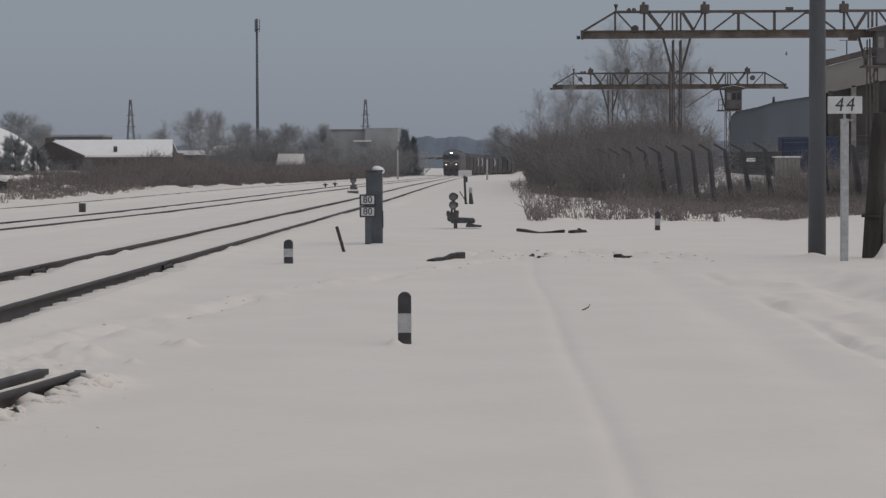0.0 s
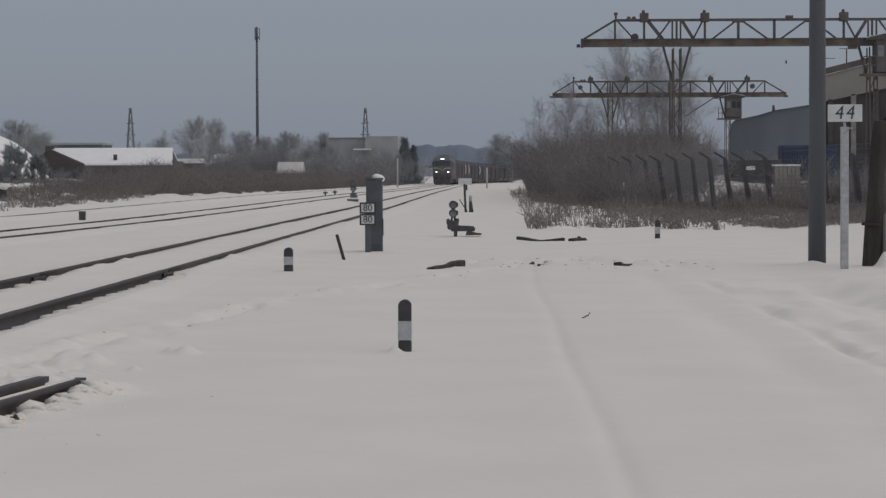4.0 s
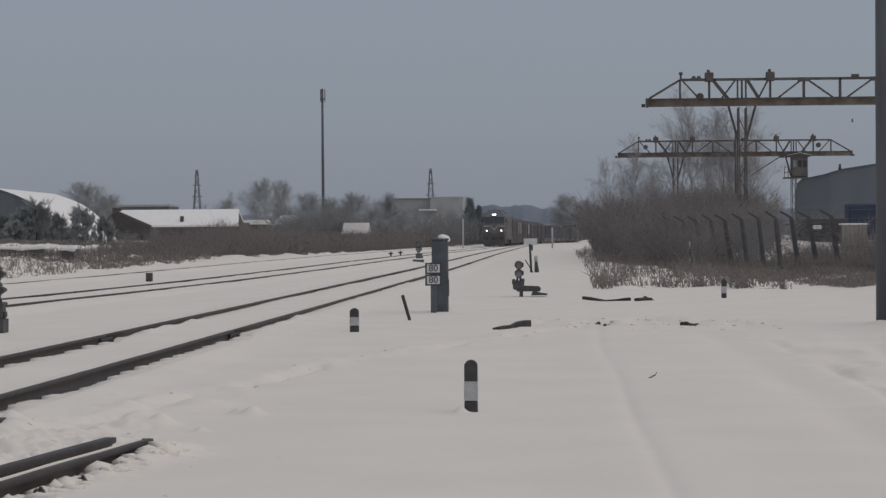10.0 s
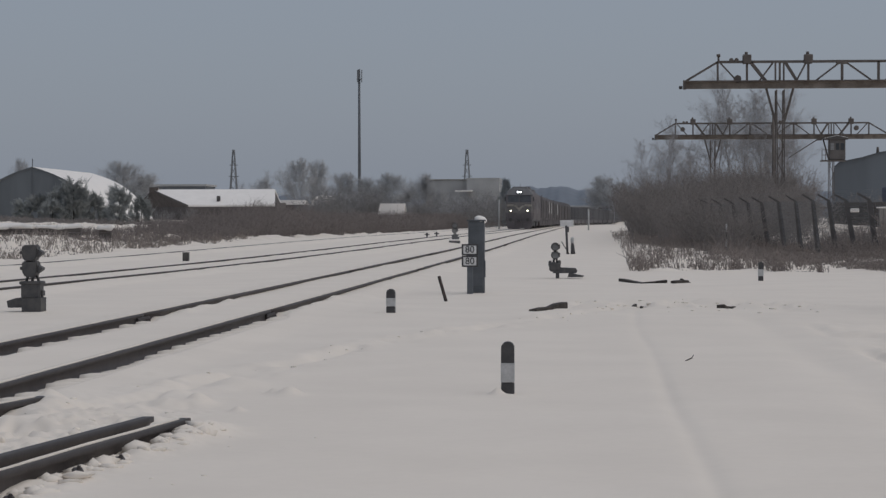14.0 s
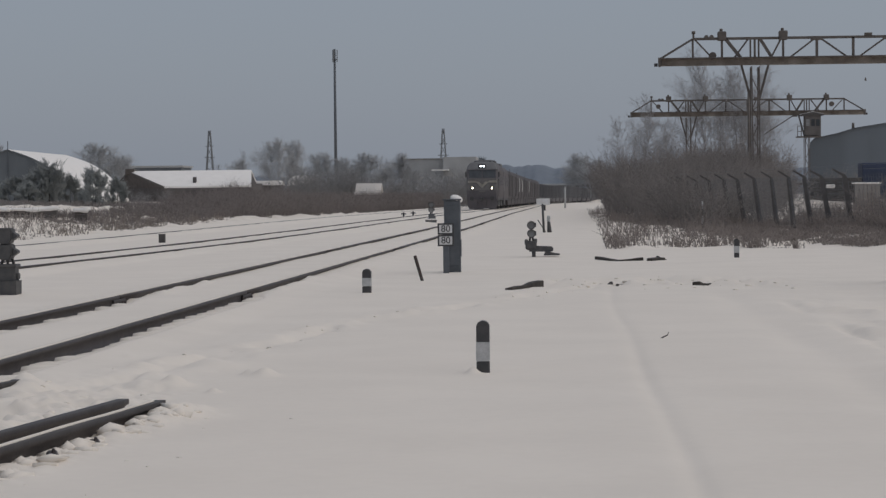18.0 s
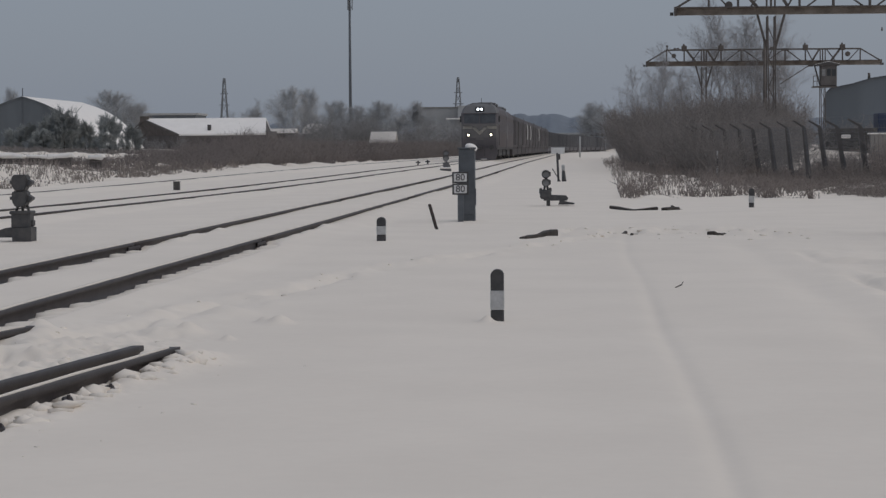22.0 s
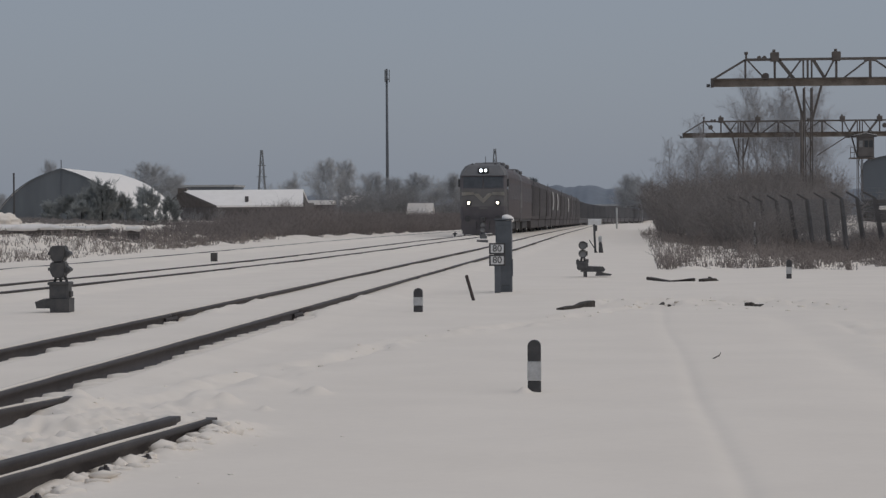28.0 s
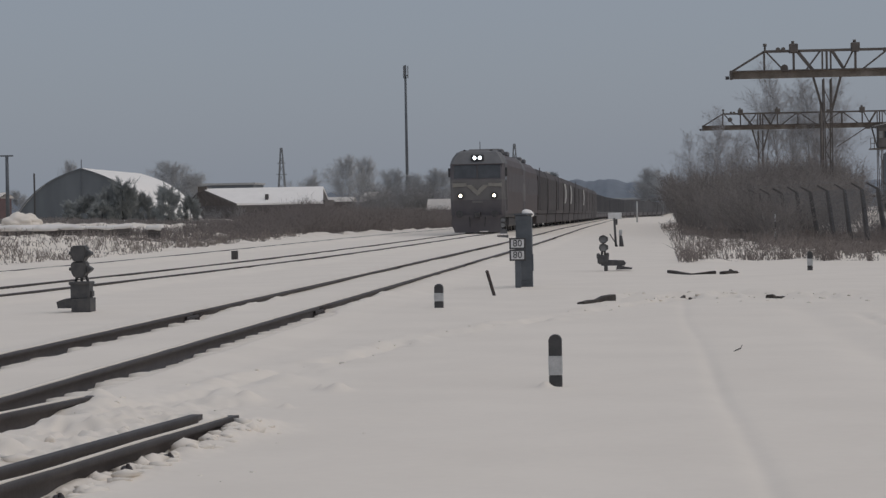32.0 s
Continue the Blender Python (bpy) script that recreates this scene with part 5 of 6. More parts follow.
def barn():
    t = thing("long_barn", "low brown barn with a snow-covered roof", "barn")
    zr, ze, zg = 5.4, 2.95, 0.9
    F0, F1, B0, B1 = (-61.8, 346), (-48.4, 346), (-72.0, 358), (-49.0, 358)
    R0, R1 = (-68.4, 352), (-49.2, 352)
    bm = bmesh.new()
    sheets = []
    for dz in (0.0, 0.28):
        sheets.append([bm.verts.new((*p, z + dz)) for p, z in ((F0, ze), (F1, ze), (R1, zr), (R0, zr), (B1, ze), (B0, ze))])
    lo, hi = sheets
    for q in ((0, 1, 2, 3), (3, 2, 4, 5)):
        bm.faces.new([hi[i] for i in q])
        bm.faces.new([lo[i] for i in q][::-1])
    for i, j in ((0, 1), (1, 2), (2, 4), (4, 5), (5, 3), (3, 0)):
        bm.faces.new((lo[i], lo[j], hi[j], hi[i]))
    part("roof", bm, M_ROOFSNOW, t, "roof under an even layer of snow")
    bm = bmesh.new()
    lo = [bm.verts.new((*p, zg)) for p in (F0, F1, B1, B0)]
    hi = [bm.verts.new((*p, ze)) for p in (F0, F1, B1, B0)]
    a, b = bm.verts.new((*R0, zr - 0.1)), bm.verts.new((*R1, zr - 0.1))
    for i in range(4):
        j = (i + 1) % 4
        bm.faces.new((lo[i], lo[j], hi[j], hi[i]))
    bm.faces.new((hi[0], a, hi[3]))
    bm.faces.new((hi[1], hi[2], b))
    bmesh.ops.recalc_face_normals(bm, faces=bm.faces[:])
    part("wall", bm, M_BARNWALL, t)
    part("verge", bar(bar(bmesh.new(), (*F0, ze + 0.1), (*R0, zr + 0.1), 0.3), (*R0, zr + 0.1), (*B0, ze + 0.1), 0.3), M_BARNWALL, t)
    part("gable_end", box(-48.6, -48.2, 346.5, 357, zg, ze + 0.6), M_BARNWALL, t)
    part("chimney", box(-68.9, -67.5, 351.5, 352.5, 5.2, 6.0), M_CRANEDARK, t)
    part("roof_hatch", box(-57.6, -57.1, 347.2, 347.8, 3.6, 4.6), M_DUSTYWALL, t)


barn()


def shed(x0, x1, y, dep, zg, ze, zr, label, wall, arch=False):
    t = thing("shed", label, "shed", "sheds on the west side", pose((x0 + x1) / 2, y, 0))
    w = (x1 - x0) / 2
    part("wall", box(-w, w, 0, dep, zg, ze), wall, t)
    if arch:
        pts = [(w * 1.05 * math.cos(a), ze + (zr - ze) * math.sin(a)) for a in np.linspace(0, math.pi, 13)]
        part("roof", prism(bmesh.new(), pts, -0.3, dep + 0.3), M_ROOFSNOW, t, "snow-covered arched roof")
        part("end_wall", box(w * 0.78, w * 1.12, -0.5, dep, zg, ze + 0.45 * (zr - ze)), wall, t, "dark boarded end wall")
    else:
        bm = bmesh.new()
        v = [bm.verts.new(c) for c in ((-w - 0.3, -0.4, ze), (w + 0.3, -0.4, ze), (w + 0.3, dep / 2, zr), (-w - 0.3, dep / 2, zr), (w + 0.3, dep + 0.4, ze), (-w - 0.3, dep + 0.4, ze))]
        bm.faces.new((v[0], v[1], v[2], v[3]))
        bm.faces.new((v[3], v[2], v[4], v[5]))
        bmesh.ops.solidify(bm, geom=bm.faces[:], thickness=-0.2)
        part("roof", bm, M_ROOFSNOW, t, "snow-covered roof")
    part("door", box(-0.7, 0.7, -0.06, 0.0, zg, min(ze - 0.2, zg + 2.1)), M_CRANEDARK, t)


shed(-53.4, -48.4, 380, 6, 0.8, 3.4, 4.2, "low brown shed with a snowy roof", M_BARNWALL)
shed(-45.8, -41.8, 370, 5, 0.8, 3.2, 4.9, "small shed with an arched snowy roof", M_BARNWALL, True)
shed(-27.0, -24.3, 290, 5, 0.2, 1.55, 3.05, "small brown shed with a snow-laden roof", M_BARNWALL)
t = thing("blue_tarp_stack", "dark blue covered stack beside the red shed", "stack", m=pose(-78.6, 258, 0.8))
part("cover", box(-2.2, 1.6, -1, 1, 0, 2.6, 0.15), M_BLUE, t)
part("snow_layer", box(-2.1, 1.5, -0.95, 0.95, 2.58, 2.8, 0.1), M_ROOFSNOW, t, "thin layer of snow")
shed(-80.5, -75.2, 262, 6, 0.8, 3.9, 4.6, "red wooden shed with a snowy roof", M_REDPAINT)
t = thing("flat_building", "long low grey flat-roofed building", "building", m=pose(-83.2, 450, 0))
part("wall", box(-6.3, 6.3, 0, 12, 1, 7.5), M_GABLE, t)
part("roof_slab", box(-6.6, 6.6, -0.3, 12.3, 7.5, 7.9), M_BLOCK, t)
t = thing("concrete_block_building", "grey concrete panel building on the town edge", "building", m=pose(-29.6, 520, 0))
part("west_wing", box(-8.4, 1.2, 0, 14, 0, 9.6), M_BLOCK, t)
part("east_wing", box(1.2, 8.6, -4, 14, 0, 10.1), M_BLOCK, t)
part("parapet", box(-8.6, 1.2, -0.2, 14.2, 9.6, 9.9), M_CONC, t)
part("canopy", box(-1.2, 2.6, -9, -4, 7.0, 7.25), M_ROOFSNOW, t, "white snowy canopy")


def t_pole(x, y, top, arms):
    t = thing("lamp_pole", "grey pole with a short cross arm", "pole", m=pose(x, y, gz(x, y)))
    h = top - gz(x, y)
    part("shaft", cyl(bmesh.new(), (0, 0, -0.3), (0, 0, h), 0.26, 0.18, 10), M_GREYSTEEL, t)
    if arms:
        part("cross_arm", box(-0.75, 0.75, -0.15, 0.15, h - 0.05, h + 0.12, 0.02), M_GREYSTEEL, t)


t_pole(-73.4, 260, 8.75, True)
t = thing("iron_chimney", "dark thin iron chimney pipe", "chimney", m=pose(-78.3, 290, 1))
part("pipe", cyl(bmesh.new(), (0, 0, 0), (0, 0, 6.3), 0.13, 0.12, 10), M_BLACK, t)


def cell_mast():
    t = thing("telecom_mast", "tall thin grey steel mast with antennas on top", "mast", m=pose(-56.3, 550, 0.5))
    part("shaft", cyl(bmesh.new(), (0, 0, -1), (0, 0, 36.6), 0.42, 0.26, 12), M_GREYSTEEL, t)
    for a in range(3):
        part("antenna", box(-0.16, 0.16, -0.1, 0.1, 33.4, 36.4, 0.03, pose(0.62 * math.cos(a * 2.09), 0.62 * math.sin(a * 2.09), 0, 0, 0, a * 120 + 90)), M_LATTICE, t)
    part("antenna_ring", cyl(bmesh.new(), (0, 0, 34.0), (0, 0, 34.2), 0.62, seg=12), M_GREYSTEEL, t)


cell_mast()


def power_pylon(x, y, top, w=2.6):
    t = thing("power_pylon", "distant grey lattice power pylon", "pylon", "power pylons", pose(x, y, 0))
    n = 8
    for sx in (-1, 1):
        for sy in (-1, 1):
            part("leg", bar(bmesh.new(), (sx * w, sy * w, -1), (sx * 0.35, sy * 0.35, top), 0.42), M_LATTICE, t)
    for k in range(n):
        z0, z1 = top * k / n, top * (k + 1) / n
        w0, w1 = w + (0.35 - w) * k / n, w + (0.35 - w) * (k + 1) / n
        part("lattice", bar(bar(bmesh.new(), (-w0, -w0, z0), (w1, -w1, z1), 0.22), (w0, -w0, z0), (-w1, -w1, z1), 0.22), M_LATTICE, t)
    for z, a in ((top * 0.62, 2.6), (top * 0.78, 2.0)):
        part("cross_arm", bar(bmesh.new(), (-a, 0, z), (a, 0, z), 0.35), M_LATTICE, t)


power_pylon(-178.8, 1130, 35.0)
power_pylon(-62.0, 1130, 34.6)

# overpass, wooded hill
t = thing("road_overpass", "pale concrete road bridge over the railway far off", "bridge", m=pose(0, 900, 0))
part("deck", box(-120, 160, -5, 5, 4.2, 4.9), M_DARKCONC, t)
part("parapet", box(-120, 160, -5.2, -5.0, 4.9, 5.6), M_DECK, t, "pale snowy parapet")
for x in (-42, -27, -12, 3, 18, 33, 48):
    part("pier", box(x - 0.5, x + 0.5, -4, 4, -3, 4.2), M_CONC, t)


def hill():
    xs = np.linspace(-1100, 1100, 1100)
    top = np.interp(xs, [-1100, -300, -105, -80, -30, 19, 60, 300, 1100], [24, 24, 24, 33, 33, 27, 24, 28, 24])
    top = top + 1.2 * vnoise(xs, xs * 0, 14, 1) + 0.9 * vnoise(xs, xs * 0, 5, 2)
    n = len(xs)
    rows = []
    for f, yy in ((0, 2380), (0.55, 2440), (0.9, 2480), (1.0, 2500), (0.8, 2560)):
        rows.append(np.stack([xs, np.full(n, yy) + 8 * vnoise(xs, xs * 0 + yy, 9, 3), -6 + (top + 6) * f], 1))
    v = np.concatenate(rows)
    q = [(k * n + i, k * n + i + 1, (k + 1) * n + i + 1, (k + 1) * n + i) for k in range(4) for i in range(n - 1)]
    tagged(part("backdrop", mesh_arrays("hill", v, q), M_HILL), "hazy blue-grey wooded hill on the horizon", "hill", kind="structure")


hill()

for x, y, top, kd, sx in ((-54.6, 420, 11.2, ROUND_A, 0.8), (-51.0, 424, 11.4, ROUND_B, 0.7), (-59.3, 420, 9.4, BIRCH_B, 0.9), (-62.5, 425, 8.2, ROUND_B, 0.9), (-54.5, 500, 10.6, ROUND_B, 1.1), (-50.5, 500, 9.2, ROUND_A, 1.0), (-44.0, 500, 10.0, ROUND_A, 1.2), (-47.5, 505, 8.6, ROUND_B, 1.0), (-87.6, 420, 10.8, ROUND_A, 1.3), (-84.5, 424, 9.0, ROUND_B, 1.1), (-66.5, 430, 7.8, BIRCH_A, 1.0), (-25.3, 330, 7.2, ROUND_B, 0.8), (-23.0, 335, 5.8, ROUND_B, 1.1), (3.2, 600, 10.9, ROUND_A, 1.1), (0.8, 605, 8.6, ROUND_B, 1.1), (5.6, 590, 9.6, ROUND_B, 1.2), (-109.3, 430, 11.6, ROUND_A, 0.45), (-116, 420, 6.6, ROUND_B, 1.0), (-40.5, 480, 7.0, ROUND_B, 1.3), (-57.5, 480, 7.6, ROUND_A, 1.3)):
    g0 = gz(x, y) - 0.2
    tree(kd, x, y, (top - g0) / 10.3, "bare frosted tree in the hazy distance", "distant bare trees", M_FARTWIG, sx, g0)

# darker scrub before the sheds and the town
r = np.random.default_rng(77)
BUSH_DATA = []
for me in BUSH:
    co = np.zeros(len(me.vertices) * 3, np.float32)
    me.vertices.foreach_get("co", co)
    ix = np.zeros(len(me.loops), np.int32)
    me.loops.foreach_get("vertex_index", ix)
    BUSH_DATA.append((co.reshape(-1, 3), ix.reshape(-1, 3)))


def joined_bushes(name, places, material, label):
    """Far shrubs that nobody could count, in one mesh; places are x, y, top."""
    vs, fs, n = [], [], 0
    for i, (x, y, top) in enumerate(places):
        co, tri = BUSH_DATA[i % 4]
        g0 = gz(x, y) - 0.1
        m = np.array(pose(x, y, g0, 0, 0, (i * 137) % 360) @ Matrix.Scale((top - g0) / 2.7, 4))
        vs.append(co @ m[:3, :3].T + m[:3, 3])
        fs.append(tri + n)
        n += len(co)
    tagged(part(name, mesh_arrays(name, np.concatenate(vs), np.concatenate(fs)), material), label, "shrubs", kind="stuff")


SCRUB = []
for x0, x1, y, top, n in ((-37, -27, 300, 5.8, 16), (-34, -29, 296, 5.9, 8), (-27.6, -24.4, 284, 2.3, 4), (-26, -13, 310, 4.6, 16), (-20, -13, 360, 5.2, 8), (-46, -36, 320, 4.0, 8), (-24, -17, 400, 6.5, 6), (-60, -46, 270, 2.8, 12), (9, 25, 176, 3.2, 44), (7, 14, 200, 3.6, 12), (9.6, 17, 122, 1.45, 16)):
    for i in range(n):
        x, yy = r.uniform(x0, x1), y + r.uniform(-8, 8)
        SCRUB.append((x, yy, top * r.uniform(0.75, 1.1)))
joined_bushes("scrub", [p for p in SCRUB if p[0] < 0], M_MIDTWIG, "leafless grey-brown scrub beyond the hedgerow")
joined_bushes("scrub", [p for p in SCRUB if p[0] > 0], M_UNDER, "dark leafless scrub in the snowy yard")

# a hazy belt of bare trees behind the sheds
BELT = []
for i in range(110):
    x, yy = r.uniform(-64, -14), r.uniform(470, 520)
    top = 5.2 + 2.6 * float(vnoise(x, 0.0, 5, 44)) + r.uniform(-0.8, 0.8)
    BELT.append((x, yy, top))
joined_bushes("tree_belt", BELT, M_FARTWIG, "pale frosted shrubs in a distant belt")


def conifer_mesh(seed, h, w, pine):
    """Needle tufts in clumps round a trunk: a broad pine or a narrow spruce."""
    r = np.random.default_rng(seed)
    nc, per = (52, 96) if pine else (70, 45)
    t = r.random(nc) ** 0.9
    prof = np.sqrt(1 - t) * (0.6 + 0.4 * np.minimum(1, t * 4)) if pine else 1 - t
    rad, a = w * prof * r.uniform(0.25, 1.0, nc) ** 0.5, r.uniform(0, 6.283, nc)
    c = np.stack([rad * np.cos(a), rad * np.sin(a), h * (0.05 + 0.9 * t)], 1)
    p = np.repeat(c, per, 0)
    if pine:
        # four rising shoots to a clump, needles along each
        ns = nc * 4
        way = np.stack([np.cos(np.repeat(a, 4)), np.sin(np.repeat(a, 4)), np.full(ns, 1.1)], 1) * 0.6 + r.normal(0, 0.45, (ns, 3))
        way *= r.uniform(0.5, 1.0, (ns, 1))
        along = r.random((nc * per, 1))
        p = p + np.repeat(way, per // 4, 0) * along + r.normal(0, 1, (nc * per, 3)) * (0.06 + 0.13 * (1 - along))
    else:
        p = p + r.normal(0, 1, (nc * per, 3)) * np.array([0.18, 0.18, 0.2]) * (0.6 + 0.6 * np.repeat(1 - t, per))[:, None]
    n = len(p)
    d = r.normal(0, 1, (n, 3)) * 0.5 + np.stack([np.repeat(np.cos(a), per), np.repeat(np.sin(a), per), np.full(n, 1.1)], 1)
    d *= 0.24
    tuft = sticks("foliage", p - d * 0.5, p + d, np.full(n, 0.04), np.full(n, 0.008))
    trunk = sticks("trunk", [(0, 0, -0.2)], [(0, 0, h * 0.97)], [0.1], [0.02])
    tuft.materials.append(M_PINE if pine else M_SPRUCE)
    trunk.materials.append(M_WOOD)
    return trunk, tuft


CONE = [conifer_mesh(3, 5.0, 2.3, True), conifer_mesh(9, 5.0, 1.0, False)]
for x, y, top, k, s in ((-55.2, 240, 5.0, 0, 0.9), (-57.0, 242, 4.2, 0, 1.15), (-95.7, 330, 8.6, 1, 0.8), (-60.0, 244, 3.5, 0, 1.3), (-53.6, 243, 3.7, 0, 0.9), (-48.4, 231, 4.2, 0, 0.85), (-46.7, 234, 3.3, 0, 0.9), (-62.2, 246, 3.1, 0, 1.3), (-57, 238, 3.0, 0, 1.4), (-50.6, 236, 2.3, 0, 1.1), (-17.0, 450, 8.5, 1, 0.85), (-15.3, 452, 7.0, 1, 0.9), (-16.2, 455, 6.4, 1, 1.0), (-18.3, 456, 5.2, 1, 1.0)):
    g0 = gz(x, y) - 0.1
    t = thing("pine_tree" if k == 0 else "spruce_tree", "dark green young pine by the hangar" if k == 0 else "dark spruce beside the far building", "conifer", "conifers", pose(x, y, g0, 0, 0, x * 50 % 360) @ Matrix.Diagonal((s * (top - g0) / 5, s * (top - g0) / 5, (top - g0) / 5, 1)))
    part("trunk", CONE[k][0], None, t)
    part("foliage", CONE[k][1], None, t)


def low_hedge(a, b):
    return -33 + 10 * a, 104 + 5 * b + 3 * a


solo("low_hedge", scatter_sticks("low_hedge", 1500, low_hedge, lambda x, y: 0.36 + 0.0 * x, 0.018, 6, 2), M_HEDGE, "low trimmed brown hedge in the snow", "hedge", kind="stuff")
bm = bmesh.new()
bmesh.ops.create_uvsphere(bm, u_segments=40, v_segments=24, radius=1)
for v in bm.verts:
    v.co = Vector((v.co.x * 1.8, v.co.y * 1.6, v.co.z * 0.95)) * (1 + 0.22 * noise.noise(v.co * 2.3) + 0.14 * noise.noise(v.co * 6))
solo("snow_mound", bm, M_SNOW, "small lumpy mound of shovelled snow", "snow mound", m=pose(-55.3, 200, 0.95), smooth=True)


def far_post(x, y, h, w, label, matr):
    t = thing("marker_pole", label, "pole", "thin poles by the track", pose(x, y, gz(x, y)))
    part("shaft", cyl(bmesh.new(), (0, 0, -0.3), (0, 0, h), w, seg=8), matr, t)
    part("cap", cyl(bmesh.new(), (0, 0, h), (0, 0, h + 0.05), w * 1.2, w * 0.7, 8), matr, t)


far_post(-11.85, 290, 3.7, 0.10, "thin pale post beside the far track", M_WHITE)
far_post(-0.45, 270, 2.4, 0.10, "thin pale post beside the line", M_WHITE)
far_post(-2.4, 225, 0.7, 0.10, "short dark stake beside the line", M_BLACK)

for x, y in ((-10.9, 150.0), (-10.3, 150.5)):
    t = thing("rail_stub", "small dark stub poking out of snow", "stub", "small stubs by the track", pose(x, y, gz(x, y)))
    part("stem", box(-0.05, 0.05, -0.05, 0.05, -0.2, 0.28, 0.01), M_BLACK, t)
    part("cross_bar", box(-0.16, 0.16, -0.03, 0.03, 0.14, 0.22, 0.01), M_BLACK, t)


def banded_stick(x, y):
    t = thing("banded_stick", "thin black and white banded stick before the thicket", "marker stick", m=pose(x, y, gz(x, y)))
    for k in range(5):
        part("band", cyl(bmesh.new(), (0, 0, -0.2 + k * 0.28), (0, 0, 0.08 + k * 0.28), 0.03, seg=8), M_WHITE if k in (2, 4) else M_BLACK, t)


banded_stick(5.0, 86.0)


# made-up low stalks that draw the dark line below the hangar
def foot_scrub(a, b):
    return -78 + 36 * a, 226 + 10 * b


solo("foot_scrub", scatter_sticks("foot_scrub", 3500, foot_scrub, lambda x, y: 0.5 + 0.3 * vnoise(x, y, 4, 3), 0.03, 26, 2, 0.3), M_TWIG, "low dark scrub along the foot of the hangar", "scrub", kind="stuff")


def low_barrier(x0, x1, y, z0, z1):
    """A low dark sleeper wall with snow lying on it."""
    t = thing("sleeper_wall", "low dark wall of old timber sleepers under snow", "low wall", "sleeper walls", pose(x0, y, 0))
    n = max(1, round((x1 - x0) / 2.2))
    w = (x1 - x0) / n
    for i in range(n):
        for k in range(2):
            dz = (z1 - z0) / 2
            part("sleeper", box(i * w + 0.01, (i + 1) * w - 0.01, -0.1 + 0.02 * ((i + k) % 2), 0.12, z0 - 0.2 * (k == 0) + k * dz, z0 + (k + 1) * dz - 0.01, 0.015), M_BARNWALL, t)
    bm = box(-0.05, x1 - x0 + 0.05, -0.16, 0.5, z1 - 0.02, z1 + 0.10)
    bmesh.ops.subdivide_edges(bm, edges=[e for e in bm.edges if e.calc_length() > 0.55], cuts=max(3, round((x1 - x0) / 0.16)))
    for v in bm.verts:
        p = Vector((v.co.x + x0, v.co.y, 0))
        up = v.co.z > z1
        v.co.z += 0.13 * noise.noise(p * 1.1) + 0.10 * noise.noise(p * 3.3) if up else 0.22 * min(0, noise.noise(p * 1.7) - 0.05)
        v.co.y += 0.08 * noise.noise(p * 2.1) - (0.04 if not up and v.co.y < 0 else 0)
    part("snow_cover", bm, M_ROOFSNOW, t, "uneven snow on the wall", smooth=True)


low_barrier(-42.0, -26.1, 105.0, 0.40, 0.90)
low_barrier(-25.9, -23.85, 105.2, 0.40, 0.88)
low_barrier(-23.1, -22.5, 105.6, 0.45, 0.84)


# ---- the train ----
M_LOCOGREY = mat("loco_grey", (0.161, 0.153, 0.150), (0.129, 0.123, 0.120), 1.5, 0.6, bump=0.1)
M_LOCOROOF = mat("loco_roof", (0.174, 0.174, 0.179), (0.134, 0.134, 0.139), 1.5, 0.7, bump=0.1)
M_LOCODARK = mat("loco_dark", (0.107, 0.099, 0.104), (0.133, 0.122, 0.129), 1.5, 0.65, bump=0.1)
M_LOCOLOW = mat("sooty_paint", (0.096, 0.088, 0.094), (0.122, 0.112, 0.117), 1.5, 0.7, bump=0.1)
M_LOCOMAROON = mat("loco_maroon", (0.098, 0.077, 0.076), (0.076, 0.062, 0.062), 1.2, 0.6, bump=0.1)
M_LOCOSTRIPE = mat("loco_stripe", (0.559, 0.533, 0.481), (0.429, 0.410, 0.370), 3, 0.6, bump=0.05)
M_GLASS = mat("cab_glass", (0.085, 0.09, 0.096), None, 3, 0.08, bump=0)
M_LAMP = mat("lamp_glow", (1.0, 0.90, 0.66), (1.0, 0.90, 0.66), 3, 0.3, bump=0, emit=6)
M_LAMPCOOL = mat("headlight_glow", (0.86, 0.95, 1.0), (0.86, 0.95, 1.0), 3, 0.3, bump=0, emit=6)
M_WAGON = mat("wagon_brown", (0.066, 0.057, 0.059), (0.085, 0.075, 0.075), 0.8, 0.8, bump=0.1, fine=8, vary=0.25)
M_WAGONGREY = mat("wagon_grey", (0.073, 0.065, 0.066), (0.060, 0.054, 0.055), 0.8, 0.8, bump=0.1, vary=0.25)
# rear wagons: brown turned pale blue-grey to imitate haze
M_WAGONHAZE = mat("wagon_hazed", (0.15, 0.15, 0.158), (0.125, 0.125, 0.132), 0.8, 0.85, bump=0.1, fine=8, vary=0.15)
M_STREAK = mat("pale_streak", (0.510, 0.510, 0.495), (0.360, 0.360, 0.345), 3, 0.8, bump=0)

SECTION = [(-1.50, 1.05), (-1.52, 1.9), (-1.52, 3.75), (-1.40, 4.1), (-1.05, 4.42), (-0.5, 4.56), (0.5, 4.56), (1.05, 4.42), (1.40, 4.1), (1.52, 3.75), (1.52, 1.9), (1.50, 1.05)]


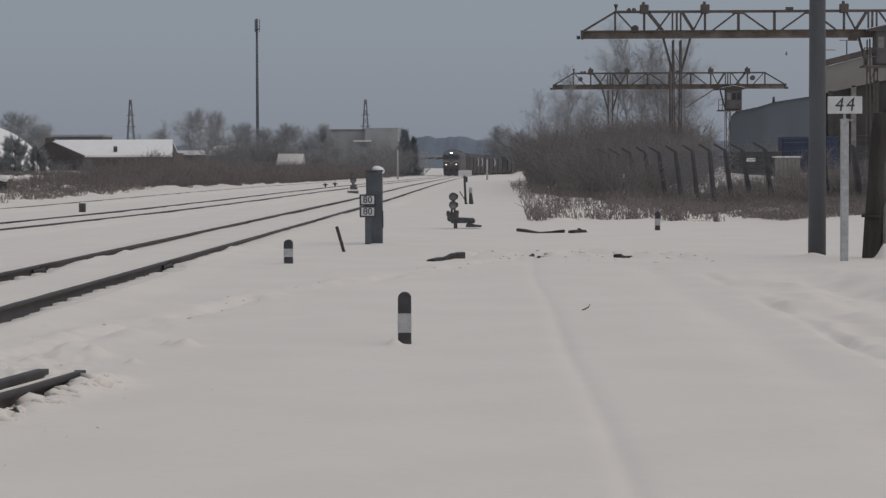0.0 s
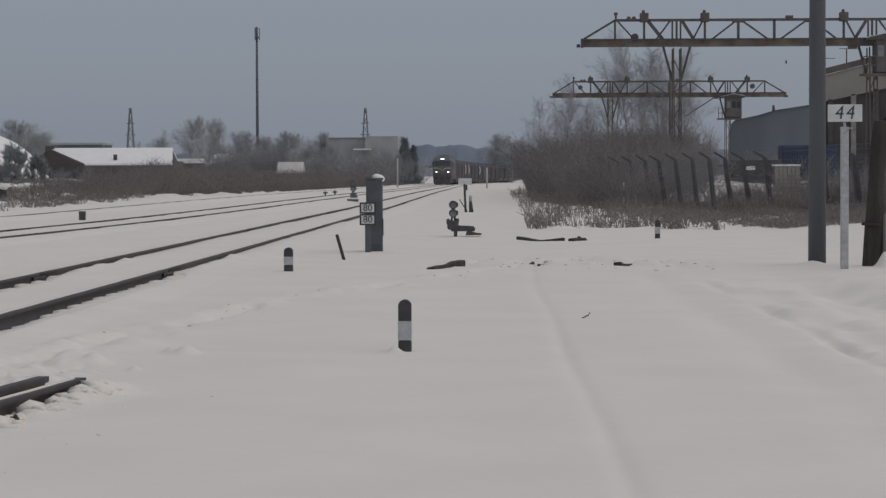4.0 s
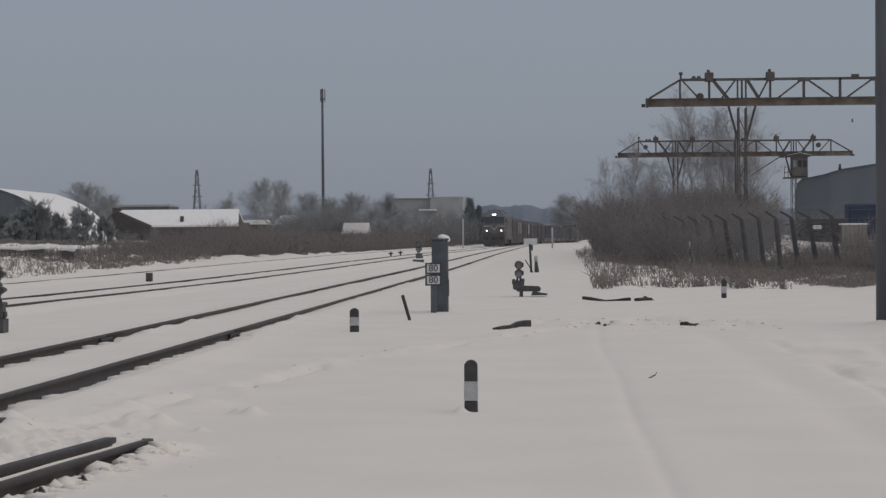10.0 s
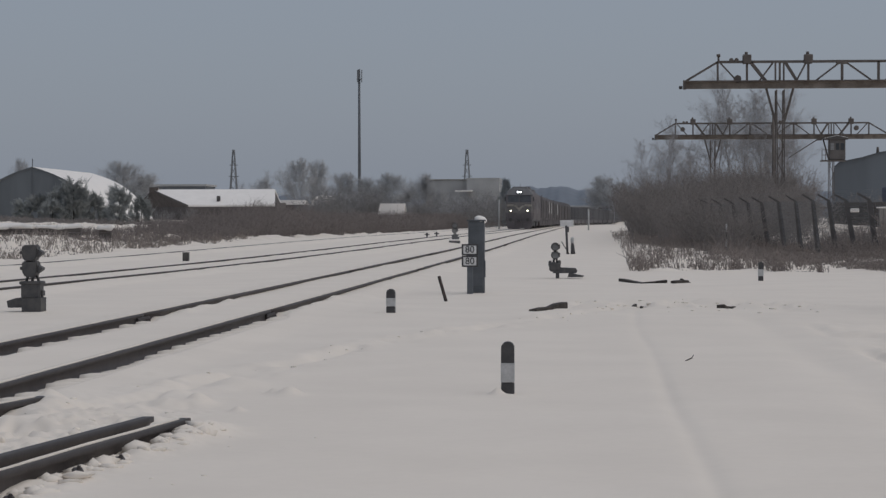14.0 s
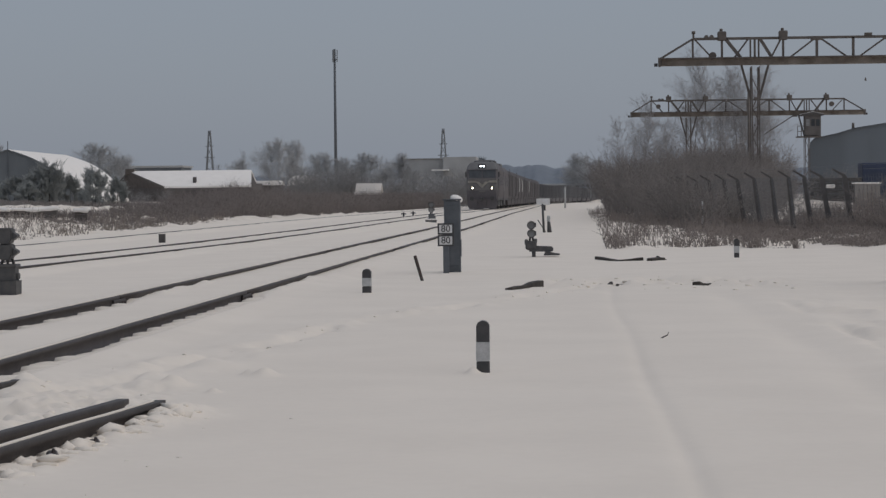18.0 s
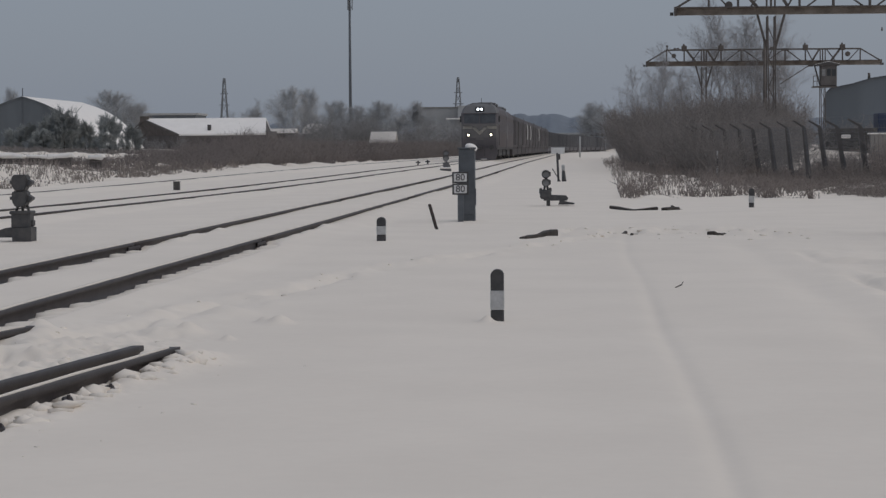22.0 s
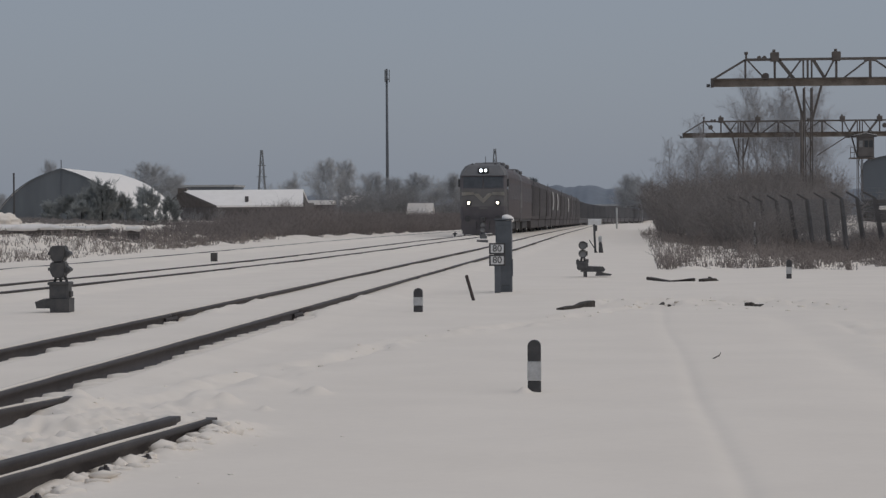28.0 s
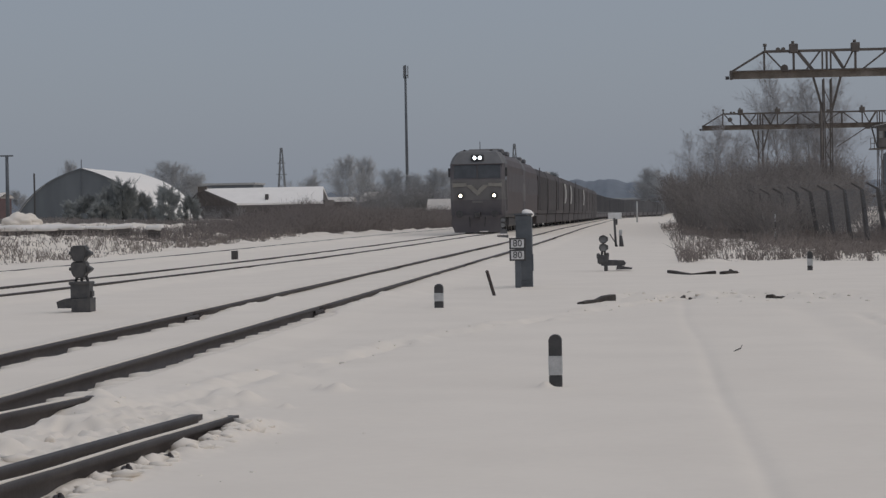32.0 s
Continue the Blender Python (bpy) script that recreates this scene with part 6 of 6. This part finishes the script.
def loco_section(front, name, label):
    t = thing(name, label, "locomotive", "locomotive sections")
    # long hood behind the cab
    bm = prism(bmesh.new(), SECTION, 2.5, 16.9)
    part("body", bm, M_LOCOMAROON, t)
    grille = None
    for yy in np.arange(3.4, 16.5, 1.3):
        for sx in (-1, 1):
            grille = grille or box(-0.012, 0.004, 0, 0.85, 2.3, 3.4)
            o = part("side_grille", grille, M_LOCODARK, t)
            grille = o.data
            o.location = (sx * 1.525, yy, 0)
    for yy, w, h in ((4.2, 1.6, 0.16), (6.5, 2.0, 0.22), (9.0, 1.3, 0.30), (12.0, 1.9, 0.20), (15.0, 1.5, 0.16)):
        part("roof_hatch", box(-w / 2, w / 2, yy, yy + 1.4, 4.5, 4.56 + h, 0.05), M_LOCOROOF, t)
    # cab: rows of half width and set-back by height
    rows = [(1.0, 1.50, 0.05), (1.83, 1.52, 0.0), (2.95, 1.52, 0.02), (3.83, 1.54, 0.28), (4.15, 1.43, 0.48), (4.45, 1.20, 0.70), (4.58, 0.92, 0.98)]
    if not front:
        rows = [(z, w, 0.0) for z, w, _ in rows]
    def strip(i, j):
        bm = bmesh.new()
        ring = []
        for z, w, yf in rows[i:j + 1]:
            ring.append([bm.verts.new(c) for c in ((-w, 2.5, z), (-w, yf + 0.22, z), (-w + 0.16, yf, z), (w - 0.16, yf, z), (w, yf + 0.22, z), (w, 2.5, z))])
        for a, b in zip(ring, ring[1:]):
            for k in range(5):
                bm.faces.new((a[k], a[k + 1], b[k + 1], b[k]))
        if j == len(rows) - 1:
            bm.faces.new(ring[-1])
        bmesh.ops.recalc_face_normals(bm, faces=bm.faces[:])
        return bm
    part("lower_cab", strip(0, 1), M_LOCOLOW, t)
    part("cab_front", strip(1, 2), M_LOCOGREY, t, "grey-brown painted cab front")
    part("window_band", strip(2, 3), M_LOCODARK, t)
    part("cab_roof", strip(3, 6), M_LOCOROOF, t)
    if front:
        ws = bmesh.new()
        for sx in (-1, 1):
            v = [ws.verts.new(c) for c in ((sx * 0.05, 0.025, 3.02), (sx * 1.30, 0.03, 3.02), (sx * 1.27, 0.225, 3.74), (sx * 0.05, 0.222, 3.74))]
            ws.faces.new(v)
        bmesh.ops.translate(ws, verts=ws.verts, vec=(0, -0.012, 0))
        bmesh.ops.recalc_face_normals(ws, faces=ws.faces[:])
        part("windscreen", ws, M_GLASS, t, "dark reflective windscreen")
        part("centre_pillar", bar(bmesh.new(), (0, 0.0, 2.98), (0, 0.235, 3.78), 0.04, 0.04), M_LOCODARK, t)
        part("visor", box(-1.46, 1.46, 0.16, 0.34, 3.78, 3.83, 0.01), M_LOCODARK, t)
        # chevron and bands
        bm = bmesh.new()
        for sx in (-1, 1):
            f = [bm.verts.new((sx * x, -0.03, z)) for x, z in ((0.0, 2.04), (0.0, 2.36), (0.32, 2.66), (0.66, 2.66))]
            bm.faces.new(f)
            g = [bm.verts.new((sx * x, -0.03, z)) for x, z in ((0.60, 2.58), (0.60, 2.76), (1.38, 2.76), (1.38, 2.54))]
            bm.faces.new(g)
        bmesh.ops.solidify(bm, geom=bm.faces[:], thickness=0.006)
        part("chevron", bm, M_LOCOSTRIPE, t, "pale chevron stripe")
        part("plate", box(-0.30, 0.30, -0.02, 0.0, 1.66, 1.78, 0.005), M_LOCOGREY, t)
        for sx in (-1, 1):
            h = part("buffer_lamp", cyl(bmesh.new(), (sx * 0.94, -0.09, 2.06), (sx * 0.94, 0.06, 2.06), 0.19, 0.21, 16), M_BLACK, t)
            part("lamp_glass", cyl(bmesh.new(), (sx * 0.94, -0.10, 2.06), (sx * 0.94, -0.085, 2.06), 0.085, seg=16), M_LAMP, h, "lit warm white lamp")
            part("mirror", box(sx * 1.52 - 0.02 if sx > 0 else -1.66, 1.66 if sx > 0 else -1.50, 0.45, 0.55, 3.1, 3.6, 0.02), M_BLACK, t)
            part("buffer", cyl(cyl(bmesh.new(), (sx * 0.98, -0.45, 1.06), (sx * 0.98, 0.1, 1.06), 0.10, seg=12), (sx * 0.98, -0.48, 1.06), (sx * 0.98, -0.44, 1.06), 0.20, seg=16), M_BLACK, t)
        h = part("headlight_box", box(-0.36, 0.36, 0.30, 0.75, 3.95, 4.33, 0.05), M_BLACK, t)
        for sx in (-1, 1):
            part("headlight", cyl(bmesh.new(), (sx * 0.15, 0.285, 4.14), (sx * 0.15, 0.31, 4.14), 0.09, seg=16), M_LAMPCOOL, h, "bright lit headlight")
        part("pilot", prism(bmesh.new(), [(-1.42, 1.0), (-1.46, 0.5), (-1.28, 0.04), (1.28, 0.04), (1.46, 0.5), (1.42, 1.0)], -0.12, 0.25), M_LOCOLOW, t)
        part("coupler", box(-0.16, 0.16, -0.75, 0.2, 0.85, 1.15, 0.05), M_BLACK, t)
        for sx in (-1, 1):
            part("brake_hose", cyl(bmesh.new(), (sx * 0.45, -0.2, 0.9), (sx * 0.40, -0.32, 0.35), 0.03, seg=6), M_BLACK, t)
        part("snow_on_pilot", box(0.1, 0.6, -0.18, -0.1, 0.06, 0.12, 0.02), M_ROOFSNOW, t, "packed snow")
        part("antenna", cyl(bmesh.new(), (0.1, 1.2, 4.5), (0.1, 1.2, 5.05), 0.018, seg=6), M_BLACK, t)
        for sx in (-1, 1):
            part("horn", cyl(bmesh.new(), (sx * 0.75, 0.9, 4.52), (sx * 0.75, 1.5, 4.52), 0.10, 0.05, 10), M_BLACK, t)
        part("handrail", bar(bmesh.new(), (1.56, 0.55, 1.2), (1.56, 0.55, 2.9), 0.03), M_LOCODARK, t)
        part("handrail", bar(bmesh.new(), (1.56, 1.35, 1.2), (1.56, 1.35, 2.9), 0.03), M_LOCODARK, t)
        part("cab_side", box(1.522, 1.53, 0.5, 2.4, 1.9, 3.7), M_LOCOGREY, t, "faded brownish cab side")
        part("side_window", box(1.528, 1.536, 0.75, 1.35, 2.85, 3.5), M_GLASS, t)
    # underframe
    part("frame_skirt", box(-1.45, 1.45, 0.2, 16.8, 0.85, 1.06, 0.02), M_BLACK, t)
    part("fuel_tank", box(-1.3, 1.3, 6.6, 10.4, 0.3, 0.9, 0.08), M_BLACK, t)
    for yb in (3.4, 13.6):
        bm = bmesh.new()
        for sx in (-1, 1):
            bx(bm, sx * 1.06 - 0.09, sx * 1.06 + 0.09, yb - 2.9, yb + 2.9, 0.3, 0.88, 0.05)
        bx(bm, -1.0, 1.0, yb - 0.3, yb + 0.3, 0.5, 0.8)
        part("bogie", bm, M_BLACK, t)
    return t


def add_wheels(t, ys, r, live):
    for yy in ys:
        bm = bmesh.new()
        cyl(bm, (-0.9, 0, 0), (0.9, 0, 0), 0.09, seg=8)
        for sx in (-1, 1):
            cyl(bm, (sx * 0.72, 0, 0), (sx * 0.83, 0, 0), r, seg=20)
            cyl(bm, (sx * 0.69, 0, 0), (sx * 0.72, 0, 0), r + 0.028, seg=20)
            bx(bm, sx * 0.835 - 0.01, sx * 0.835 + 0.01, -0.06, 0.06, -r * 0.8, r * 0.8)
        w = part("wheelset", bm, M_BLACK, t)
        w.matrix_basis = pose(0, yy, r)
        live.append((w, yy, r))


LIVE_WHEELS = []
loco_a = loco_section(True, "diesel_locomotive", "grimy grey and dark diesel locomotive with lit lamps")
add_wheels(loco_a, (1.3, 3.4, 5.5, 11.5, 13.6, 15.7), 0.52, LIVE_WHEELS)
loco_a.scale = (1, 1, 1.015)
loco_b = loco_section(False, "diesel_locomotive", "dark trailing diesel locomotive section behind the cab unit")
add_wheels(loco_b, (1.3, 3.4, 5.5, 11.5, 13.6, 15.7), 0.52, LIVE_WHEELS)


def wagon(kind):
    """A covered hopper wagon: ribbed sides, sloped ends, roof hatches, two bogies."""
    t = thing("hopper_wagon", "dark brown dirty covered hopper freight wagon", "freight wagon", "wagons of the train")
    L = 13.6
    body = M_WAGON if kind != 1 else M_WAGONGREY
    bm = prism(bmesh.new(), [(-1.48, 1.3), (-1.52, 1.9), (-1.52, 3.7), (-1.25, 4.2), (-0.6, 4.45), (0.6, 4.45), (1.25, 4.2), (1.52, 3.7), (1.52, 1.9), (1.48, 1.3)], 0, L)
    for v in bm.verts:
        if v.co.z < 2.0:
            v.co.y += 0.4 if v.co.y < L / 2 else -0.4
    part("body", bm, body, t)
    rib = None
    for yy in np.arange(0.7, L - 0.5, 1.22):
        for sx in (-1, 1):
            rib = rib or box(-0.016, -0.013, 0, 0.07, 2.0, 3.75)
            o = part("side_rib", rib, body, t)
            rib = o.data
            o.location = (sx * 1.54, yy, 0)
    part("sill", box(-1.45, 1.45, 0.02, L - 0.02, 1.02, 1.32, 0.02), body, t)
    # solid box added to keep the underside dark down to the rails
    part("brake_gear", box(-1.38, 1.38, 0.1, L - 0.1, 0.3, 1.016, 0.04), body, t)
    for yy in (4.3, 7.3):
        part("discharge_chute", prism(bmesh.new(), [(-1.3, 1.05), (-0.9, 0.35), (0.9, 0.35), (1.3, 1.05)], yy, yy + 2.2), M_BLACK, t)
    for yy in (1.6, 4.6, 7.6, 10.6):
        part("roof_hatch", box(-0.45, 0.45, yy, yy + 1.1, 4.4, 4.56, 0.04), body, t)
    if kind == 2:
        zs = np.linspace(1.95, 3.72, 9)
        cv = [0.5 + 2.6 * math.sin(math.pi * k / 8) for k in range(9)]
        bm = bmesh.new()
        for k in range(8):
            bm.faces.new([bm.verts.new((1.532, p, q)) for p, q in ((cv[k], zs[k]), (cv[k] + 3.4, zs[k]), (cv[k + 1] + 3.4, zs[k + 1]), (cv[k + 1], zs[k + 1]))])
        part("pale_panel", bm, M_STREAK, t, "whitish dusty side panel")
    if kind == 0:
        part("ladder", bar(bar(bmesh.new(), (1.62, 0.2, 1.3), (1.62, 0.2, 4.3), 0.04), (1.62, 0.65, 1.3), (1.62, 0.65, 4.3), 0.04), M_LOCODARK, t)
    for yb in (2.2, L - 2.2):
        bm = bmesh.new()
        for sx in (-1, 1):
            bx(bm, sx * 1.02 - 0.07, sx * 1.02 + 0.07, yb - 1.55, yb + 1.55, 0.28, 0.82, 0.05)
        bx(bm, -0.9, 0.9, yb - 0.2, yb + 0.2, 0.45, 0.95)
        part("bogie", bm, M_BLACK, t)
        for dy in (-0.92, 0.92):
            bm = bmesh.new()
            for sx in (-1, 1):
                cyl(bm, (sx * 0.70, yb + dy, 0.475), (sx * 0.83, yb + dy, 0.475), 0.475, seg=16)
            cyl(bm, (-0.8, yb + dy, 0.475), (0.8, yb + dy, 0.475), 0.08, seg=8)
            part("wheelset", bm, M_BLACK, t)
    for yy in (-0.55, L - 0.05):
        part("coupler", box(-0.14, 0.14, yy, yy + 0.6, 0.9, 1.15, 0.03), M_BLACK, t)
    return t


def gondola():
    """An open high-sided freight wagon with a bulk load, both greyed for distance haze."""
    t = thing("gondola_wagon", "dark brown open gondola freight wagon", "freight wagon", "wagons of the train")
    L = 13.6
    part("floor", box(-1.45, 1.45, 0, L, 1.0, 1.35, 0.02), M_WAGONHAZE, t)
    # added filler box; hides the bright snow under the floor
    part("brake_gear", box(-1.3, 1.3, 0.5, L - 0.5, 0.36, 1.0, 0.05), M_LOCODARK, t)
    for sx in (-1, 1):
        part("side_wall", box(sx * 1.5 - 0.05, sx * 1.5 + 0.05, 0, L, 1.3, 3.8, 0.015), M_WAGONHAZE, t)
        for k in range(8):
            yy = 0.1 + k * 1.9
            part("side_stake", box(sx * 1.58 - 0.05, sx * 1.58 + 0.05, yy, yy + 0.14, 1.2, 3.78), M_WAGONHAZE, t)
    for yy in (0.0, L - 0.1):
        part("end_wall", box(-1.45, 1.45, yy, yy + 0.1, 1.3, 3.8), M_WAGONHAZE, t)
    part("load", box(-1.44, 1.44, 0.12, L - 0.12, 1.3, 3.7, 0.1), M_WAGONHAZE, t, "dark bulk load")
    for yb in (2.2, L - 2.2):
        bm = bmesh.new()
        for sx in (-1, 1):
            bx(bm, sx * 1.02 - 0.07, sx * 1.02 + 0.07, yb - 1.55, yb + 1.55, 0.28, 0.82, 0.05)
        bx(bm, -0.9, 0.9, yb - 0.2, yb + 0.2, 0.45, 0.95)
        part("bogie", bm, M_LOCODARK, t)
        for dy in (-0.92, 0.92):
            bm = bmesh.new()
            for sx in (-1, 1):
                cyl(bm, (sx * 0.70, yb + dy, 0.475), (sx * 0.83, yb + dy, 0.475), 0.475, seg=14)
            cyl(bm, (-0.8, yb + dy, 0.475), (0.8, yb + dy, 0.475), 0.08, seg=6)
            part("wheelset", bm, M_LOCODARK, t)
    for yy in (-0.55, L - 0.05):
        part("coupler", box(-0.14, 0.14, yy, yy + 0.6, 0.9, 1.15, 0.03), M_LOCODARK, t)
    return t


KINDS = [wagon(0), wagon(1), wagon(2), gondola()]
WAGONS = []
N_WAGON = 34
for i in range(N_WAGON):
    k = (0, 1, 0, 2, 2, 0, 1, 2, 0, 1, 0, 1)[i] if i < 12 else 3
    WAGONS.append(KINDS[k] if KINDS[k] not in WAGONS else copy_thing(KINDS[k], Matrix()))


def train_front(t):
    """Distance of the leading cab along the track."""
    return 420.0 - 13.6 * t + 0.1386 * t * t


def on_track(y, ln):
    """Pose of a vehicle whose front stands at y on the second track."""
    xa, xb = float(track_2(y + ln * 0.15)), float(track_2(y + ln * 0.85))
    a = math.degrees(math.atan2(xa - xb, ln * 0.7))
    x = xa - (xb - xa) / 0.7 * 0.15
    return pose(x, y, float(rise(y + ln / 2)), 0, 0, a)


def motions():
    times = [float(v) for v in np.arange(0, 33, 1.0)]
    walk(loco_a, [(t, on_track(train_front(t), 17.0)) for t in times])
    walk(loco_b, [(t, on_track(train_front(t) + 17.6, 17.0)) for t in times])
    for i, wg in enumerate(WAGONS):
        walk(wg, [(t, on_track(train_front(t) + 35.6 + i * 14.7, 13.6)) for t in times[::2]])
    fine = [i / 20 for i in range(0, 641)]
    for w, yy, r in LIVE_WHEELS:
        walk(w, [(t, pose(0, yy, r) @ Matrix.Rotation(-(420.0 - train_front(t)) / r * -1, 4, "X")) for t in fine])


motions()
